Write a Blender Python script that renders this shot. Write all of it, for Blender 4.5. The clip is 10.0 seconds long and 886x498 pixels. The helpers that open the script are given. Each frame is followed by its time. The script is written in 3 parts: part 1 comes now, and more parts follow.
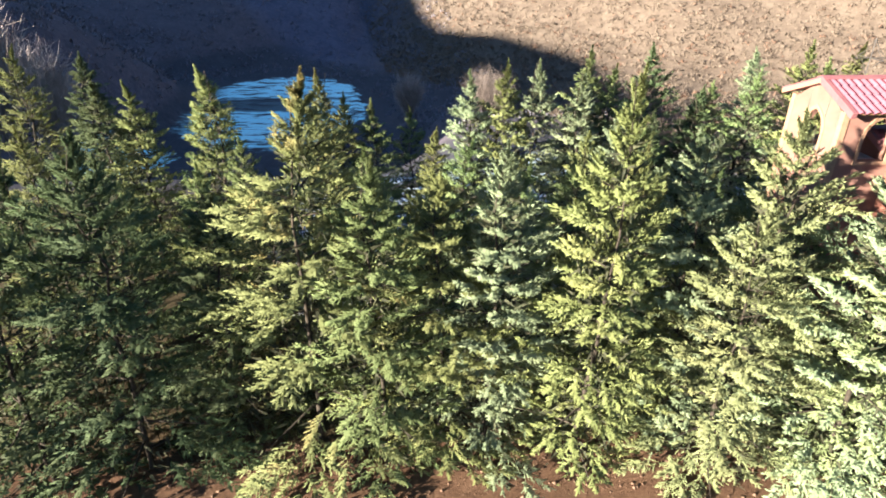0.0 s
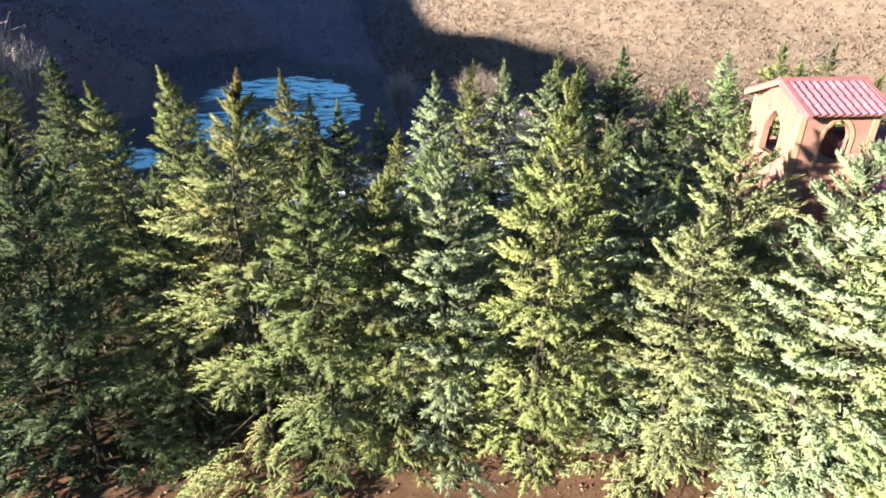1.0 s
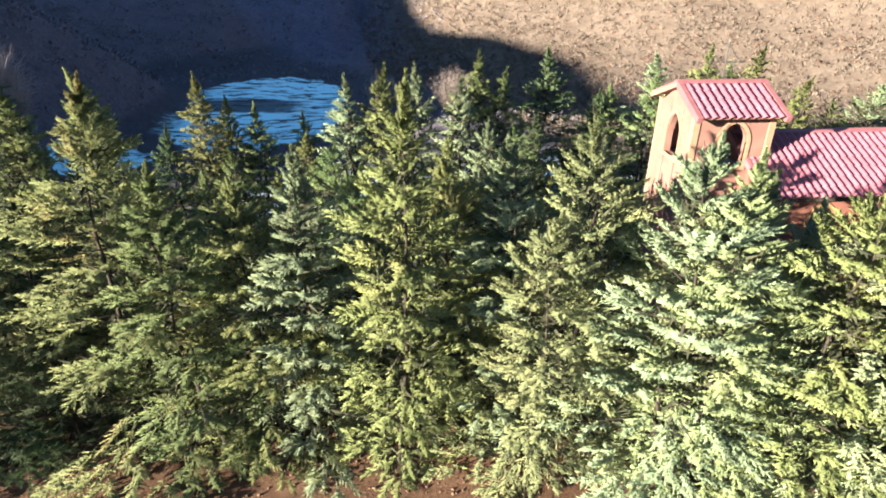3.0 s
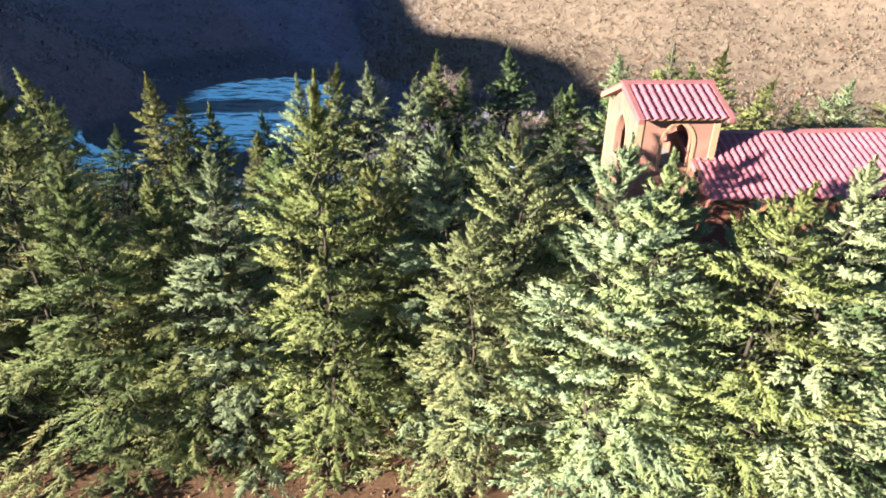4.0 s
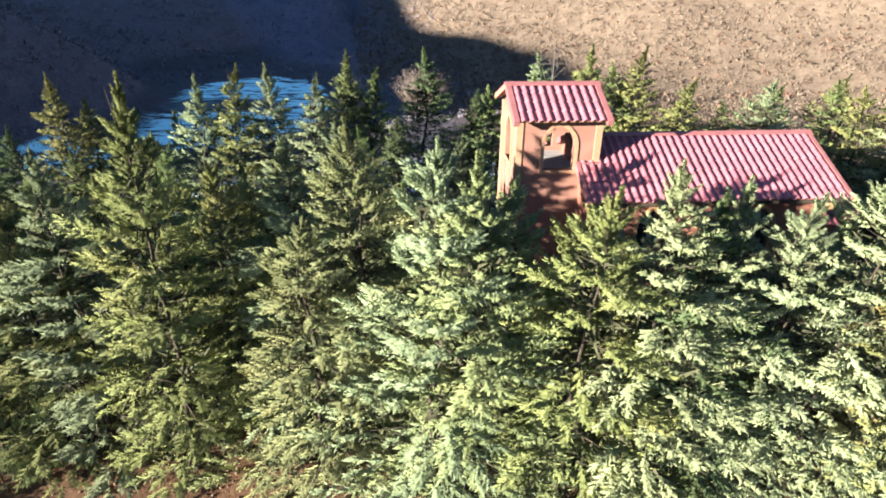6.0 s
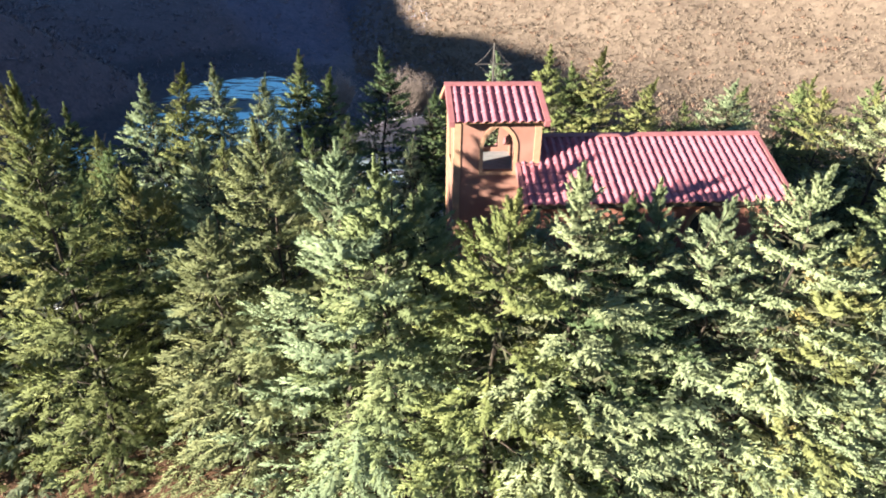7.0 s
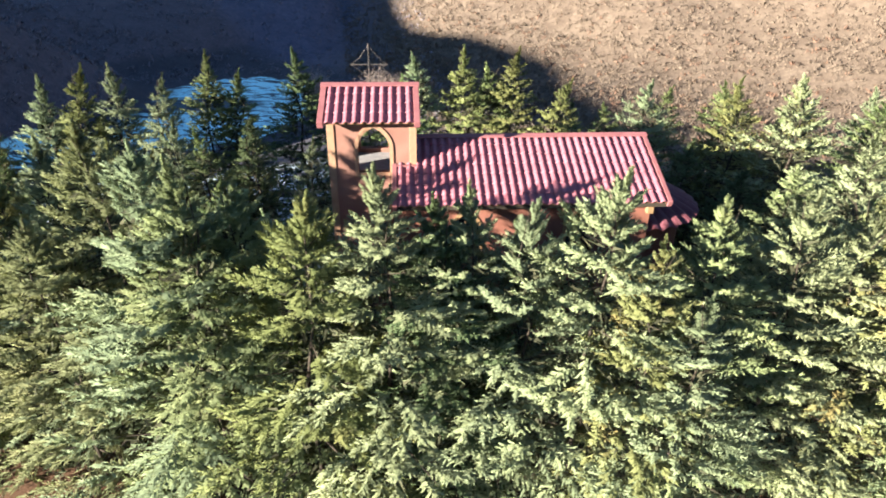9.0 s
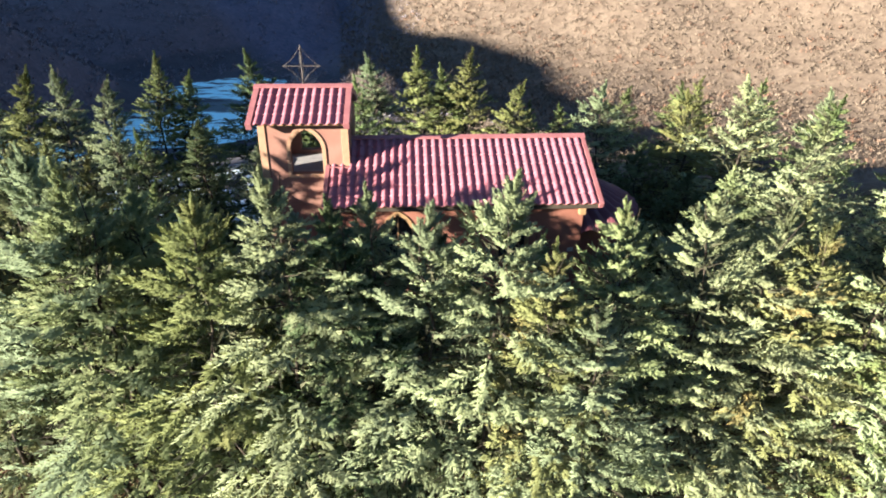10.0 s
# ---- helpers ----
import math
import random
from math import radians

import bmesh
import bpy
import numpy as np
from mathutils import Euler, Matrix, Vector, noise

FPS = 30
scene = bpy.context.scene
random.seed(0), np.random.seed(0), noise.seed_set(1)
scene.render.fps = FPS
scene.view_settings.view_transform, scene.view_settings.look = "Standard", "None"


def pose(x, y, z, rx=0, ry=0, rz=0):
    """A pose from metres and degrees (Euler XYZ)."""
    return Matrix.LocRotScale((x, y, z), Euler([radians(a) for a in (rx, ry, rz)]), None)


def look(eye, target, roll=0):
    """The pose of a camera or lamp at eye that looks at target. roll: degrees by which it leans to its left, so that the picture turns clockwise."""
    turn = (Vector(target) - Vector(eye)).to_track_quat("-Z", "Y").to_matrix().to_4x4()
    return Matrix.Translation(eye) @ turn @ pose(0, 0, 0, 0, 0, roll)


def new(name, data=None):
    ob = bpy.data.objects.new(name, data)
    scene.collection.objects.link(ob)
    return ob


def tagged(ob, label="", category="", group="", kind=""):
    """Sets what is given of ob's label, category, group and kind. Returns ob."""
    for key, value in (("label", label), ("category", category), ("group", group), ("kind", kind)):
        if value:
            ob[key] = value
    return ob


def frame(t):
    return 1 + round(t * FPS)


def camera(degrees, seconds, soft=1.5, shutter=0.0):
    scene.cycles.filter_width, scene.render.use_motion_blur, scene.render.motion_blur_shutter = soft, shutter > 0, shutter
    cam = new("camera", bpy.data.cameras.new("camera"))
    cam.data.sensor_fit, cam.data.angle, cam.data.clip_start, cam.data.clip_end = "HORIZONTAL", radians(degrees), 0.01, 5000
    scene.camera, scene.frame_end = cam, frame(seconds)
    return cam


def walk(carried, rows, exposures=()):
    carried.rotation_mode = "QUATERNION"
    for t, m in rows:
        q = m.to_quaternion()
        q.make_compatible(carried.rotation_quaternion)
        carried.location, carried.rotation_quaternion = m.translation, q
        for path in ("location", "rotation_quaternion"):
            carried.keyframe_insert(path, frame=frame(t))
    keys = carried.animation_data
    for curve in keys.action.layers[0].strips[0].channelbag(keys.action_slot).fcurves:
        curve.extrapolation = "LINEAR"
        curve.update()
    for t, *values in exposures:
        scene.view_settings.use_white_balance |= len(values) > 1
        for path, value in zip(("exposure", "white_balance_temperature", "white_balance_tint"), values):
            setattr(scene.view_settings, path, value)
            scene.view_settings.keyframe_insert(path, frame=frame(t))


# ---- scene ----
cam = camera(71.3, 10.0, soft=1.8, shutter=0.2)
PATH = [
    (0, (-10.585, -12.813, 9.47), (-10.384, -11.043, 8.559), 0.9),
    (0.5, (-10.103, -12.861, 9.487), (-9.905, -11.092, 8.577), 0.9),
    (1, (-9.564, -12.919, 9.52), (-9.369, -11.149, 8.609), 0.9),
    (1.5, (-8.96, -12.963, 9.54), (-8.769, -11.192, 8.63), 0.85),
    (2, (-8.323, -13.02, 9.562), (-8.137, -11.248, 8.652), 0.8),
    (2.5, (-7.658, -13.068, 9.579), (-7.476, -11.296, 8.669), 0.8),
    (4, (-5.623, -13.201, 9.606), (-5.455, -11.428, 8.697), 0.75),
    (4.5, (-4.925, -13.216, 9.636), (-4.76, -11.443, 8.726), 0.75),
    (5, (-4.214, -13.241, 9.642), (-4.053, -11.468, 8.731), 0.75),
    (5.5, (-3.488, -13.251, 9.636), (-3.332, -11.477, 8.725), 0.7),
    (7, (-1.285, -13.224, 9.633), (-1.144, -11.449, 8.721), 0.7),
    (7.5, (-0.567, -13.25, 9.629), (-0.43, -11.475, 8.718), 0.65),
    (8, (0.159, -13.303, 9.639), (0.29, -11.527, 8.728), 0.6),
    (8.5, (0.892, -13.339, 9.652), (1.018, -11.563, 8.741), 0.6),
    (9, (1.651, -13.347, 9.652), (1.772, -11.571, 8.741), 0.6),
    (9.5, (2.43, -13.376, 9.669), (2.545, -11.599, 8.757), 0.55),
    (10, (3.224, -13.42, 9.695), (3.335, -11.643, 8.783), 0.45),
]
walk(cam, [(t, look(eye, target, roll)) for t, eye, target, roll in PATH], exposures=[(0.0, 2.84), (3.0, 2.78), (10.0, 2.74)])

# ---------------------------------------------------------------- light
SUN_EL = radians(13.5)
TO_SUN = Vector((-0.883 * math.cos(SUN_EL), -0.469 * math.cos(SUN_EL), math.sin(SUN_EL)))
world = bpy.data.worlds.new("winter_sky")
scene.world = world
world.use_nodes = True
wt = world.node_tree
sky = wt.nodes.new("ShaderNodeTexSky")
sky.sky_type = "NISHITA"
sky.sun_disc = False
sky.sun_elevation = SUN_EL
sky.ozone_density, sky.dust_density = 4.0, 0.3
sky.sun_rotation = math.atan2(TO_SUN.x, TO_SUN.y) % (2 * math.pi)
wt.links.new(sky.outputs[0], wt.nodes["Background"].inputs[0])
wt.nodes["Background"].inputs[1].default_value = 0.039
sun_data = bpy.data.lights.new("sun", "SUN")
sun_data.energy, sun_data.angle, sun_data.color = 5.0, radians(0.53), (1.0, 0.9, 0.76)
sun = new("sun", sun_data)
sun.matrix_world = look(TO_SUN * 50, (0, 0, 0))


# ---------------------------------------------------------------- materials
class Nodes:
    """A short way to write node materials."""

    def __init__(self, name):
        self.mat = bpy.data.materials.new(name)
        self.mat.use_nodes = True
        self.tree = self.mat.node_tree
        self.bsdf = self.tree.nodes["Principled BSDF"]
        self.out = self.tree.nodes["Material Output"]

    def add(self, kind, inputs=None):
        n = self.tree.nodes.new("ShaderNode" + kind)
        for k, v in (inputs or {}).items():
            self.put(n.inputs[k], v)
        return n

    def put(self, socket, v):
        if isinstance(v, bpy.types.NodeSocket):
            self.tree.links.new(v, socket)
        else:
            socket.default_value = v

    def where(self):
        return self.add("NewGeometry").outputs["Position"]

    def noise(self, scale, detail=5.0, rough=0.6, vector=None, warp=0.0):
        ins = {"Scale": scale, "Detail": detail, "Roughness": rough, "Distortion": warp}
        if vector is not None:
            ins["Vector"] = vector
        return self.add("TexNoise", ins).outputs["Fac"]

    def ramp(self, fac, stops):
        r = self.add("ValToRGB", {"Fac": fac})
        els = r.color_ramp.elements
        while len(els) < len(stops):
            els.new(0.5)
        for e, (p, c) in zip(els, stops):
            e.position, e.color = p, (*c, 1) if len(c) == 3 else c
        return r.outputs["Color"]

    def mix(self, fac, a, b, blend="MIX"):
        m = self.add("Mix")
        m.data_type, m.blend_type = "RGBA", blend
        self.put(m.inputs[0], fac)
        self.put(m.inputs[6], a if isinstance(a, bpy.types.NodeSocket) else (*a, 1))
        self.put(m.inputs[7], b if isinstance(b, bpy.types.NodeSocket) else (*b, 1))
        return m.outputs[2]

    def math(self, op, a, b=0.0, c=0.0, clamp=False):
        m = self.add("Math")
        m.operation, m.use_clamp = op, clamp
        for i, v in enumerate((a, b, c)):
            self.put(m.inputs[i], v)
        return m.outputs[0]

    def step(self, v, lo, hi):
        m = self.add("MapRange", {"Value": v, "From Min": lo, "From Max": hi})
        m.interpolation_type = "SMOOTHSTEP"
        return m.outputs["Result"]

    def bump(self, height, strength=0.3, distance=0.02):
        b = self.add("Bump", {"Height": height, "Strength": strength, "Distance": distance})
        self.put(self.bsdf.inputs["Normal"], b.outputs["Normal"])

    def done(self, colour, rough=0.8, spec=0.3):
        self.put(self.bsdf.inputs["Base Color"], colour if isinstance(colour, bpy.types.NodeSocket) else (*colour, 1))
        self.put(self.bsdf.inputs["Roughness"], rough)
        self.put(self.bsdf.inputs["Specular IOR Level"], spec)
        return self.mat


def foliage(name, dark, light, tip, warm, warm_amount):
    n = Nodes(name)
    g = n.add("NewGeometry")
    o = n.add("ObjectInfo")
    rnd = g.outputs["Random Per Island"]
    c = n.mix(n.math("MULTIPLY_ADD", rnd, 0.1, n.math("MULTIPLY", n.noise(7.0, 3.0, 0.6, g.outputs["Position"]), 0.8)), dark, light)
    clump = n.noise(1.8, 3.0, 0.6, g.outputs["Position"])
    c = n.mix(n.step(clump, 0.45, 0.75), c, n.mix(n.math("MULTIPLY", rnd, 0.6), light, tip))
    c = n.mix(n.math("MULTIPLY", n.step(n.noise(0.9, 2.0, 0.5, g.outputs["Position"], 0.4), 0.52, 0.7), warm_amount), c, warm)
    hsv = n.add("HueSaturation", {"Color": c, "Hue": n.math("MULTIPLY_ADD", o.outputs["Random"], 0.03, 0.485),
                                  "Value": n.math("MULTIPLY_ADD", o.outputs["Random"], 0.26, 1.0)})
    c = hsv.outputs["Color"]
    fine = n.noise(34.0, 3.0, 0.7, g.outputs["Position"])
    c = n.mix(n.step(fine, 0.45, 0.25), c, n.mix(0.25, c, dark))
    n.bump(fine, 0.5, 0.02)
    n.done(c, 0.75, 0.15)
    n.bsdf.inputs["Diffuse Roughness"].default_value = 1.0
    t = n.add("BsdfTranslucent", {"Color": c})
    m = n.add("MixShader", {0: 0.22, 1: n.bsdf.outputs[0], 2: t.outputs[0]})
    n.put(n.out.inputs["Surface"], m.outputs[0])
    return n.mat


FOL = {
    "blue": foliage("blue_foliage", (0.124, 0.166, 0.094), (0.244, 0.298, 0.174), (0.336, 0.389, 0.235), (0.308, 0.323, 0.149), 0.25),
    "green": foliage("green_foliage", (0.091, 0.129, 0.048), (0.175, 0.224, 0.093), (0.246, 0.297, 0.141), (0.240, 0.249, 0.107), 0.35),
    "yellow": foliage("yellow_foliage", (0.105, 0.118, 0.040), (0.202, 0.220, 0.086), (0.268, 0.288, 0.128), (0.255, 0.234, 0.090), 0.45),
    "dark": foliage("dark_foliage", (0.052, 0.077, 0.035), (0.105, 0.139, 0.066), (0.150, 0.189, 0.093), (0.150, 0.158, 0.062), 0.25),
    "silver": foliage("silver_foliage", (0.150, 0.181, 0.096), (0.266, 0.312, 0.172), (0.344, 0.392, 0.226), (0.338, 0.350, 0.180), 0.2),
    "pale": foliage("pale_foliage", (0.126, 0.153, 0.070), (0.238, 0.276, 0.132), (0.318, 0.358, 0.180), (0.318, 0.310, 0.140), 0.35),
    "rust": foliage("rusty_foliage", (0.124, 0.143, 0.055), (0.227, 0.251, 0.106), (0.295, 0.318, 0.150), (0.331, 0.229, 0.086), 0.55),
}


def bark_material():
    n = Nodes("bark")
    p = n.where()
    f = n.noise(14, 6, 0.7, p, 1.0)
    n.bump(f, 0.6, 0.02)
    return n.done(n.ramp(f, [(0.3, (0.022, 0.018, 0.014)), (0.7, (0.058, 0.046, 0.035))]), 0.9, 0.2)


def twig_material(name, a, b):
    n = Nodes(name)
    g = n.add("NewGeometry")
    f = n.noise(2.6, 6.0, 0.78, g.outputs["Position"])
    n.bump(f, 0.3, 0.03)
    return n.done(n.mix(n.math("MULTIPLY_ADD", n.step(f, 0.3, 0.7), 0.7, n.math("MULTIPLY", g.outputs["Random Per Island"], 0.3)), a, b), 0.85, 0.2)


def plaster_material(name, deep, mid, light):
    n = Nodes(name)
    p = n.where()
    big, fine = n.noise(1.3, 5, 0.65, p, 0.6), n.noise(38, 4, 0.7, p)
    c = n.ramp(big, [(0.3, deep), (0.55, mid), (0.8, light)])
    c = n.mix(n.math("MULTIPLY", n.step(n.noise(4.0, 6, 0.7, p), 0.56, 0.72), 0.35), c, (0.193, 0.080, 0.048))
    n.bump(n.math("ADD", fine, big), 0.25, 0.01)
    return n.done(c, 0.9, 0.2)


def trim_material():
    n = Nodes("cream_trim")
    p = n.where()
    f = n.noise(9, 5, 0.65, p)
    n.bump(f, 0.2, 0.006)
    return n.done(n.ramp(f, [(0.3, (0.243, 0.141, 0.089)), (0.65, (0.287, 0.177, 0.114))]), 0.8, 0.25)


def roof_material(name, lo, hi, rough):
    n = Nodes(name)
    p = n.where()
    o = n.add("ObjectInfo")
    f = n.noise(3.2, 5, 0.65, p, 0.5)
    c = n.ramp(f, [(0.3, lo), (0.7, hi)])
    c = n.mix(n.math("MULTIPLY", n.step(n.noise(26, 5, 0.7, p), 0.55, 0.75), 0.3), c, (0.256, 0.135, 0.135))
    hsv = n.add("HueSaturation", {"Color": c, "Value": n.math("MULTIPLY_ADD", o.outputs["Random"], 0.16, 0.92)})
    n.bump(f, 0.05, 0.01)
    return n.done(hsv.outputs["Color"], n.math("MULTIPLY_ADD", f, 0.25, rough), 0.22)


def wood_material():
    n = Nodes("pale_wood")
    p = n.where()
    v = n.add("Mapping", {"Vector": p, "Scale": (30, 30, 3)})
    f = n.noise(1.0, 5, 0.6, v.outputs[0])
    n.bump(f, 0.2, 0.004)
    return n.done(n.ramp(f, [(0.3, (0.175, 0.102, 0.048)), (0.7, (0.266, 0.170, 0.091))]), 0.7, 0.3)


def iron_material():
    n = Nodes("rusty_iron")
    f = n.noise(30, 5, 0.6, n.where())
    n.put(n.bsdf.inputs["Metallic"], 0.3)
    return n.done(n.ramp(f, [(0.35, (0.040, 0.036, 0.034)), (0.7, (0.088, 0.078, 0.070))]), 0.65, 0.4)


def concrete_material():
    n = Nodes("grey_concrete")
    f = n.noise(7, 6, 0.7, n.where())
    n.bump(f, 0.2, 0.01)
    return n.done(n.ramp(f, [(0.3, (0.213, 0.213, 0.220)), (0.7, (0.327, 0.320, 0.320))]), 0.9, 0.2)


def glass_material():
    n = Nodes("dark_pane")
    n.bsdf.inputs["IOR"].default_value = 1.5
    return n.done((0.02, 0.022, 0.025), 0.06, 0.5)


def ground_material():
    n = Nodes("winter_ground")
    p = n.where()
    sep = n.add("SeparateXYZ", {"Vector": p})
    x, y, z = sep.outputs[0], sep.outputs[1], sep.outputs[2]
    mid, fine = n.noise(2.2, 6, 0.65, p), n.noise(16, 6, 0.75, p)
    soil = n.ramp(n.mix(0.5, mid, fine), [(0.3, (0.059, 0.030, 0.018)), (0.5, (0.107, 0.059, 0.035)), (0.72, (0.169, 0.102, 0.064))])
    litter = n.ramp(fine, [(0.3, (0.021, 0.017, 0.010)), (0.6, (0.071, 0.053, 0.025)), (0.8, (0.114, 0.092, 0.043))])
    # grass beyond the terrace, with the valley's blue shade in its colour
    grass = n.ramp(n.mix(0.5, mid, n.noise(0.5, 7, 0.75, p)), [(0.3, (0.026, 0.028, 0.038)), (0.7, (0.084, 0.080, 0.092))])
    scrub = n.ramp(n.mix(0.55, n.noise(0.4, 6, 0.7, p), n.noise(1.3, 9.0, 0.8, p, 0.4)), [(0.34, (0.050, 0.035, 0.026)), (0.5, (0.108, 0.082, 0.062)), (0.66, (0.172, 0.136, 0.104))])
    snow = n.ramp(fine, [(0.3, (0.74, 0.77, 0.80)), (0.7, (0.86, 0.88, 0.90))])
    # meadow ice, its cyan standing in for the blue light of the sky
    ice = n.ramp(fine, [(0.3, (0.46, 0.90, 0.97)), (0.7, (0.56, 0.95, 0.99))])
    # dark blue-grey ramp that paints shade onto the hillside
    shade_tint = n.ramp(n.mix(0.5, n.noise(0.25, 8, 0.75, p, 0.3), n.noise(1.2, 6, 0.75, p)), [(0.36, (0.046, 0.050, 0.082)), (0.64, (0.138, 0.134, 0.182))])
    wob = n.math("MULTIPLY_ADD", n.noise(0.8, 4, 0.6, p), 2.4, -1.2)
    edge = n.step(n.math("ADD", y, wob), -3.4, -2.2)
    c = n.mix(edge, soil, litter)
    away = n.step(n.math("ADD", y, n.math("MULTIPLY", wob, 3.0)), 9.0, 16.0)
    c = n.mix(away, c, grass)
    # spur brush, its bluish shade put into the ramp
    brush = n.ramp(n.mix(0.5, mid, n.noise(0.6, 7, 0.75, p)), [(0.35, (0.056, 0.049, 0.062)), (0.65, (0.140, 0.117, 0.132))])
    c = n.mix(n.math("MULTIPLY", n.step(y, 22.0, 34.0), n.step(n.math("ADD", z, n.math("MULTIPLY", wob, 0.5)), -11.6, -10.2)), c, brush)
    # snow left in the shade of the trees
    under = n.math("MULTIPLY", n.step(n.noise(0.75, 4, 0.6, p, 0.3), 0.47, 0.54), n.step(n.math("ADD", y, wob), 0.6, 2.4))
    under = n.math("MULTIPLY", under, n.math("MULTIPLY", n.step(n.math("ADD", y, n.math("MULTIPLY", wob, 2.0)), 18.0, 11.0), n.math("MULTIPLY", n.step(x, 11.0, 8.0), n.step(n.math("ADD", x, wob), -15.0, -12.5))))
    # the snowy meadow in the valley, streaked with grass
    streak = n.add("Mapping", {"Vector": p, "Scale": (0.2, 0.8, 0.5)})
    sn = n.noise(1.0, 9, 0.72, streak.outputs[0], 0.3)
    ex, ey = n.math("MULTIPLY_ADD", x, 1 / 13.0, 25.0 / 13.0), n.math("MULTIPLY_ADD", y, 1 / 21.0, -78.0 / 21.0)
    far = n.math("ADD", n.math("MULTIPLY", ex, ex), n.math("MULTIPLY", ey, ey))
    far = n.math("ADD", far, n.math("MULTIPLY_ADD", n.noise(0.16, 5, 0.65, p, 0.3), 1.4, -0.7))
    near_shore = n.step(n.math("MULTIPLY_ADD", wob, 4.0, y), 55.0, 61.0)
    valley = n.math("MULTIPLY", n.math("MULTIPLY", n.step(far, 1.05, 0.95), near_shore), n.step(sn, 0.44, 0.49))
    valley = n.math("MULTIPLY", valley, n.math("MULTIPLY", n.step(z, -12.4, -12.9), n.step(n.math("MULTIPLY_ADD", wob, 2.0, x), -37.0, -33.0)))
    wx, wy = n.math("MULTIPLY_ADD", x, 1 / 5.0, 38.0 / 5.0), n.math("MULTIPLY_ADD", y, 1 / 4.0, -55.0 / 4.0)
    west = n.math("ADD", n.math("ADD", n.math("MULTIPLY", wx, wx), n.math("MULTIPLY", wy, wy)), wob)
    valley = n.math("MAXIMUM", valley, n.math("MULTIPLY", n.math("MULTIPLY", n.step(west, 1.1, 0.9), n.step(z, -10.6, -11.2)), n.step(sn, 0.42, 0.48)))
    # an open dark strip of marsh between the sheets of ice
    strip = n.math("MULTIPLY", n.math("MULTIPLY", n.step(n.math("MULTIPLY_ADD", wob, 0.5, y), 74.5, 75.5), n.step(n.math("MULTIPLY_ADD", wob, 0.5, y), 82.5, 81.0)), n.step(n.math("MULTIPLY_ADD", wob, 3.0, x), -17.0, -22.0))
    valley = n.math("MULTIPLY", valley, n.math("MULTIPLY_ADD", strip, -0.9, 1.0))
    d = n.math("MULTIPLY_ADD", x, 0.66, n.math("MULTIPLY", y, 0.75))
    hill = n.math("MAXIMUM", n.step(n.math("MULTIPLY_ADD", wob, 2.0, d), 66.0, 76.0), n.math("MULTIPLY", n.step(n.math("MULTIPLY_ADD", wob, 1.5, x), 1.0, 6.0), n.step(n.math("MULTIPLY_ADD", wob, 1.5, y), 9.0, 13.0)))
    # the painted shade takes over towards the left of the hill
    shade_mask = n.step(n.math("ADD", n.math("MULTIPLY_ADD", x, 1.0, n.math("MULTIPLY", wob, 6.0)), n.math("MULTIPLY", y, -0.1)), -8.0, -32.0)
    c = n.mix(hill, c, n.mix(shade_mask, scrub, shade_tint))
    rest = n.math("SUBTRACT", 1.0, hill)
    allsnow = n.math("MULTIPLY", n.math("MAXIMUM", under, valley), rest)
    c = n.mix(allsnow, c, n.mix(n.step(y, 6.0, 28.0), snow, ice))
    n.bump(n.math("ADD", mid, fine), 0.5, 0.06)
    return n.done(c, 0.92, 0.2)


BARK, TRIM = bark_material(), trim_material()
PLASTER = plaster_material("salmon_plaster", (0.180, 0.090, 0.070), (0.215, 0.115, 0.090), (0.250, 0.142, 0.112))
NAVE_PLASTER = plaster_material("terracotta_plaster", (0.150, 0.060, 0.043), (0.182, 0.078, 0.056), (0.212, 0.098, 0.072))
TILE = roof_material("red_tile_sheet", (0.212, 0.070, 0.090), (0.270, 0.105, 0.130), 0.40)
FLASH = roof_material("red_flashing", (0.188, 0.070, 0.075), (0.241, 0.101, 0.105), 0.42)
WOOD, IRON, CONCRETE, PANE = wood_material(), iron_material(), concrete_material(), glass_material()
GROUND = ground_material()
PALE_TWIGS = twig_material("pale_bare_twigs", (0.21, 0.175, 0.165), (0.42, 0.355, 0.33))
BARE = twig_material("bare_twigs", (0.102, 0.081, 0.071), (0.221, 0.179, 0.155))
SCRUB = twig_material("dry_scrub", (0.108, 0.083, 0.063), (0.195, 0.153, 0.117))
# scrub for shaded slopes: the blue of the shade is mixed into these colours
SHADE_SCRUB = twig_material("shade_blue_scrub", (0.135, 0.130, 0.160), (0.230, 0.215, 0.260))
SHADE_BROWN = twig_material("shade_brown_scrub", (0.138, 0.114, 0.124), (0.226, 0.188, 0.196))
CLOD = twig_material("clods", (0.064, 0.035, 0.023), (0.192, 0.121, 0.082))
# near-black filler colour that deepens the shade inside the crowns
INNER_SHADE = twig_material("inner_shade_twigs", (0.018, 0.020, 0.012), (0.060, 0.062, 0.034))
RUSSET = twig_material("russet_scrub", (0.11, 0.06, 0.042), (0.24, 0.145, 0.10))


# ---------------------------------------------------------------- builders
def mesh_of(name, verts, faces, material, smooth=False):
    me = bpy.data.meshes.new(name)
    me.from_pydata([tuple(v) for v in verts], [], faces)
    me.materials.append(material)
    if smooth:
        me.shade_smooth()
    return me


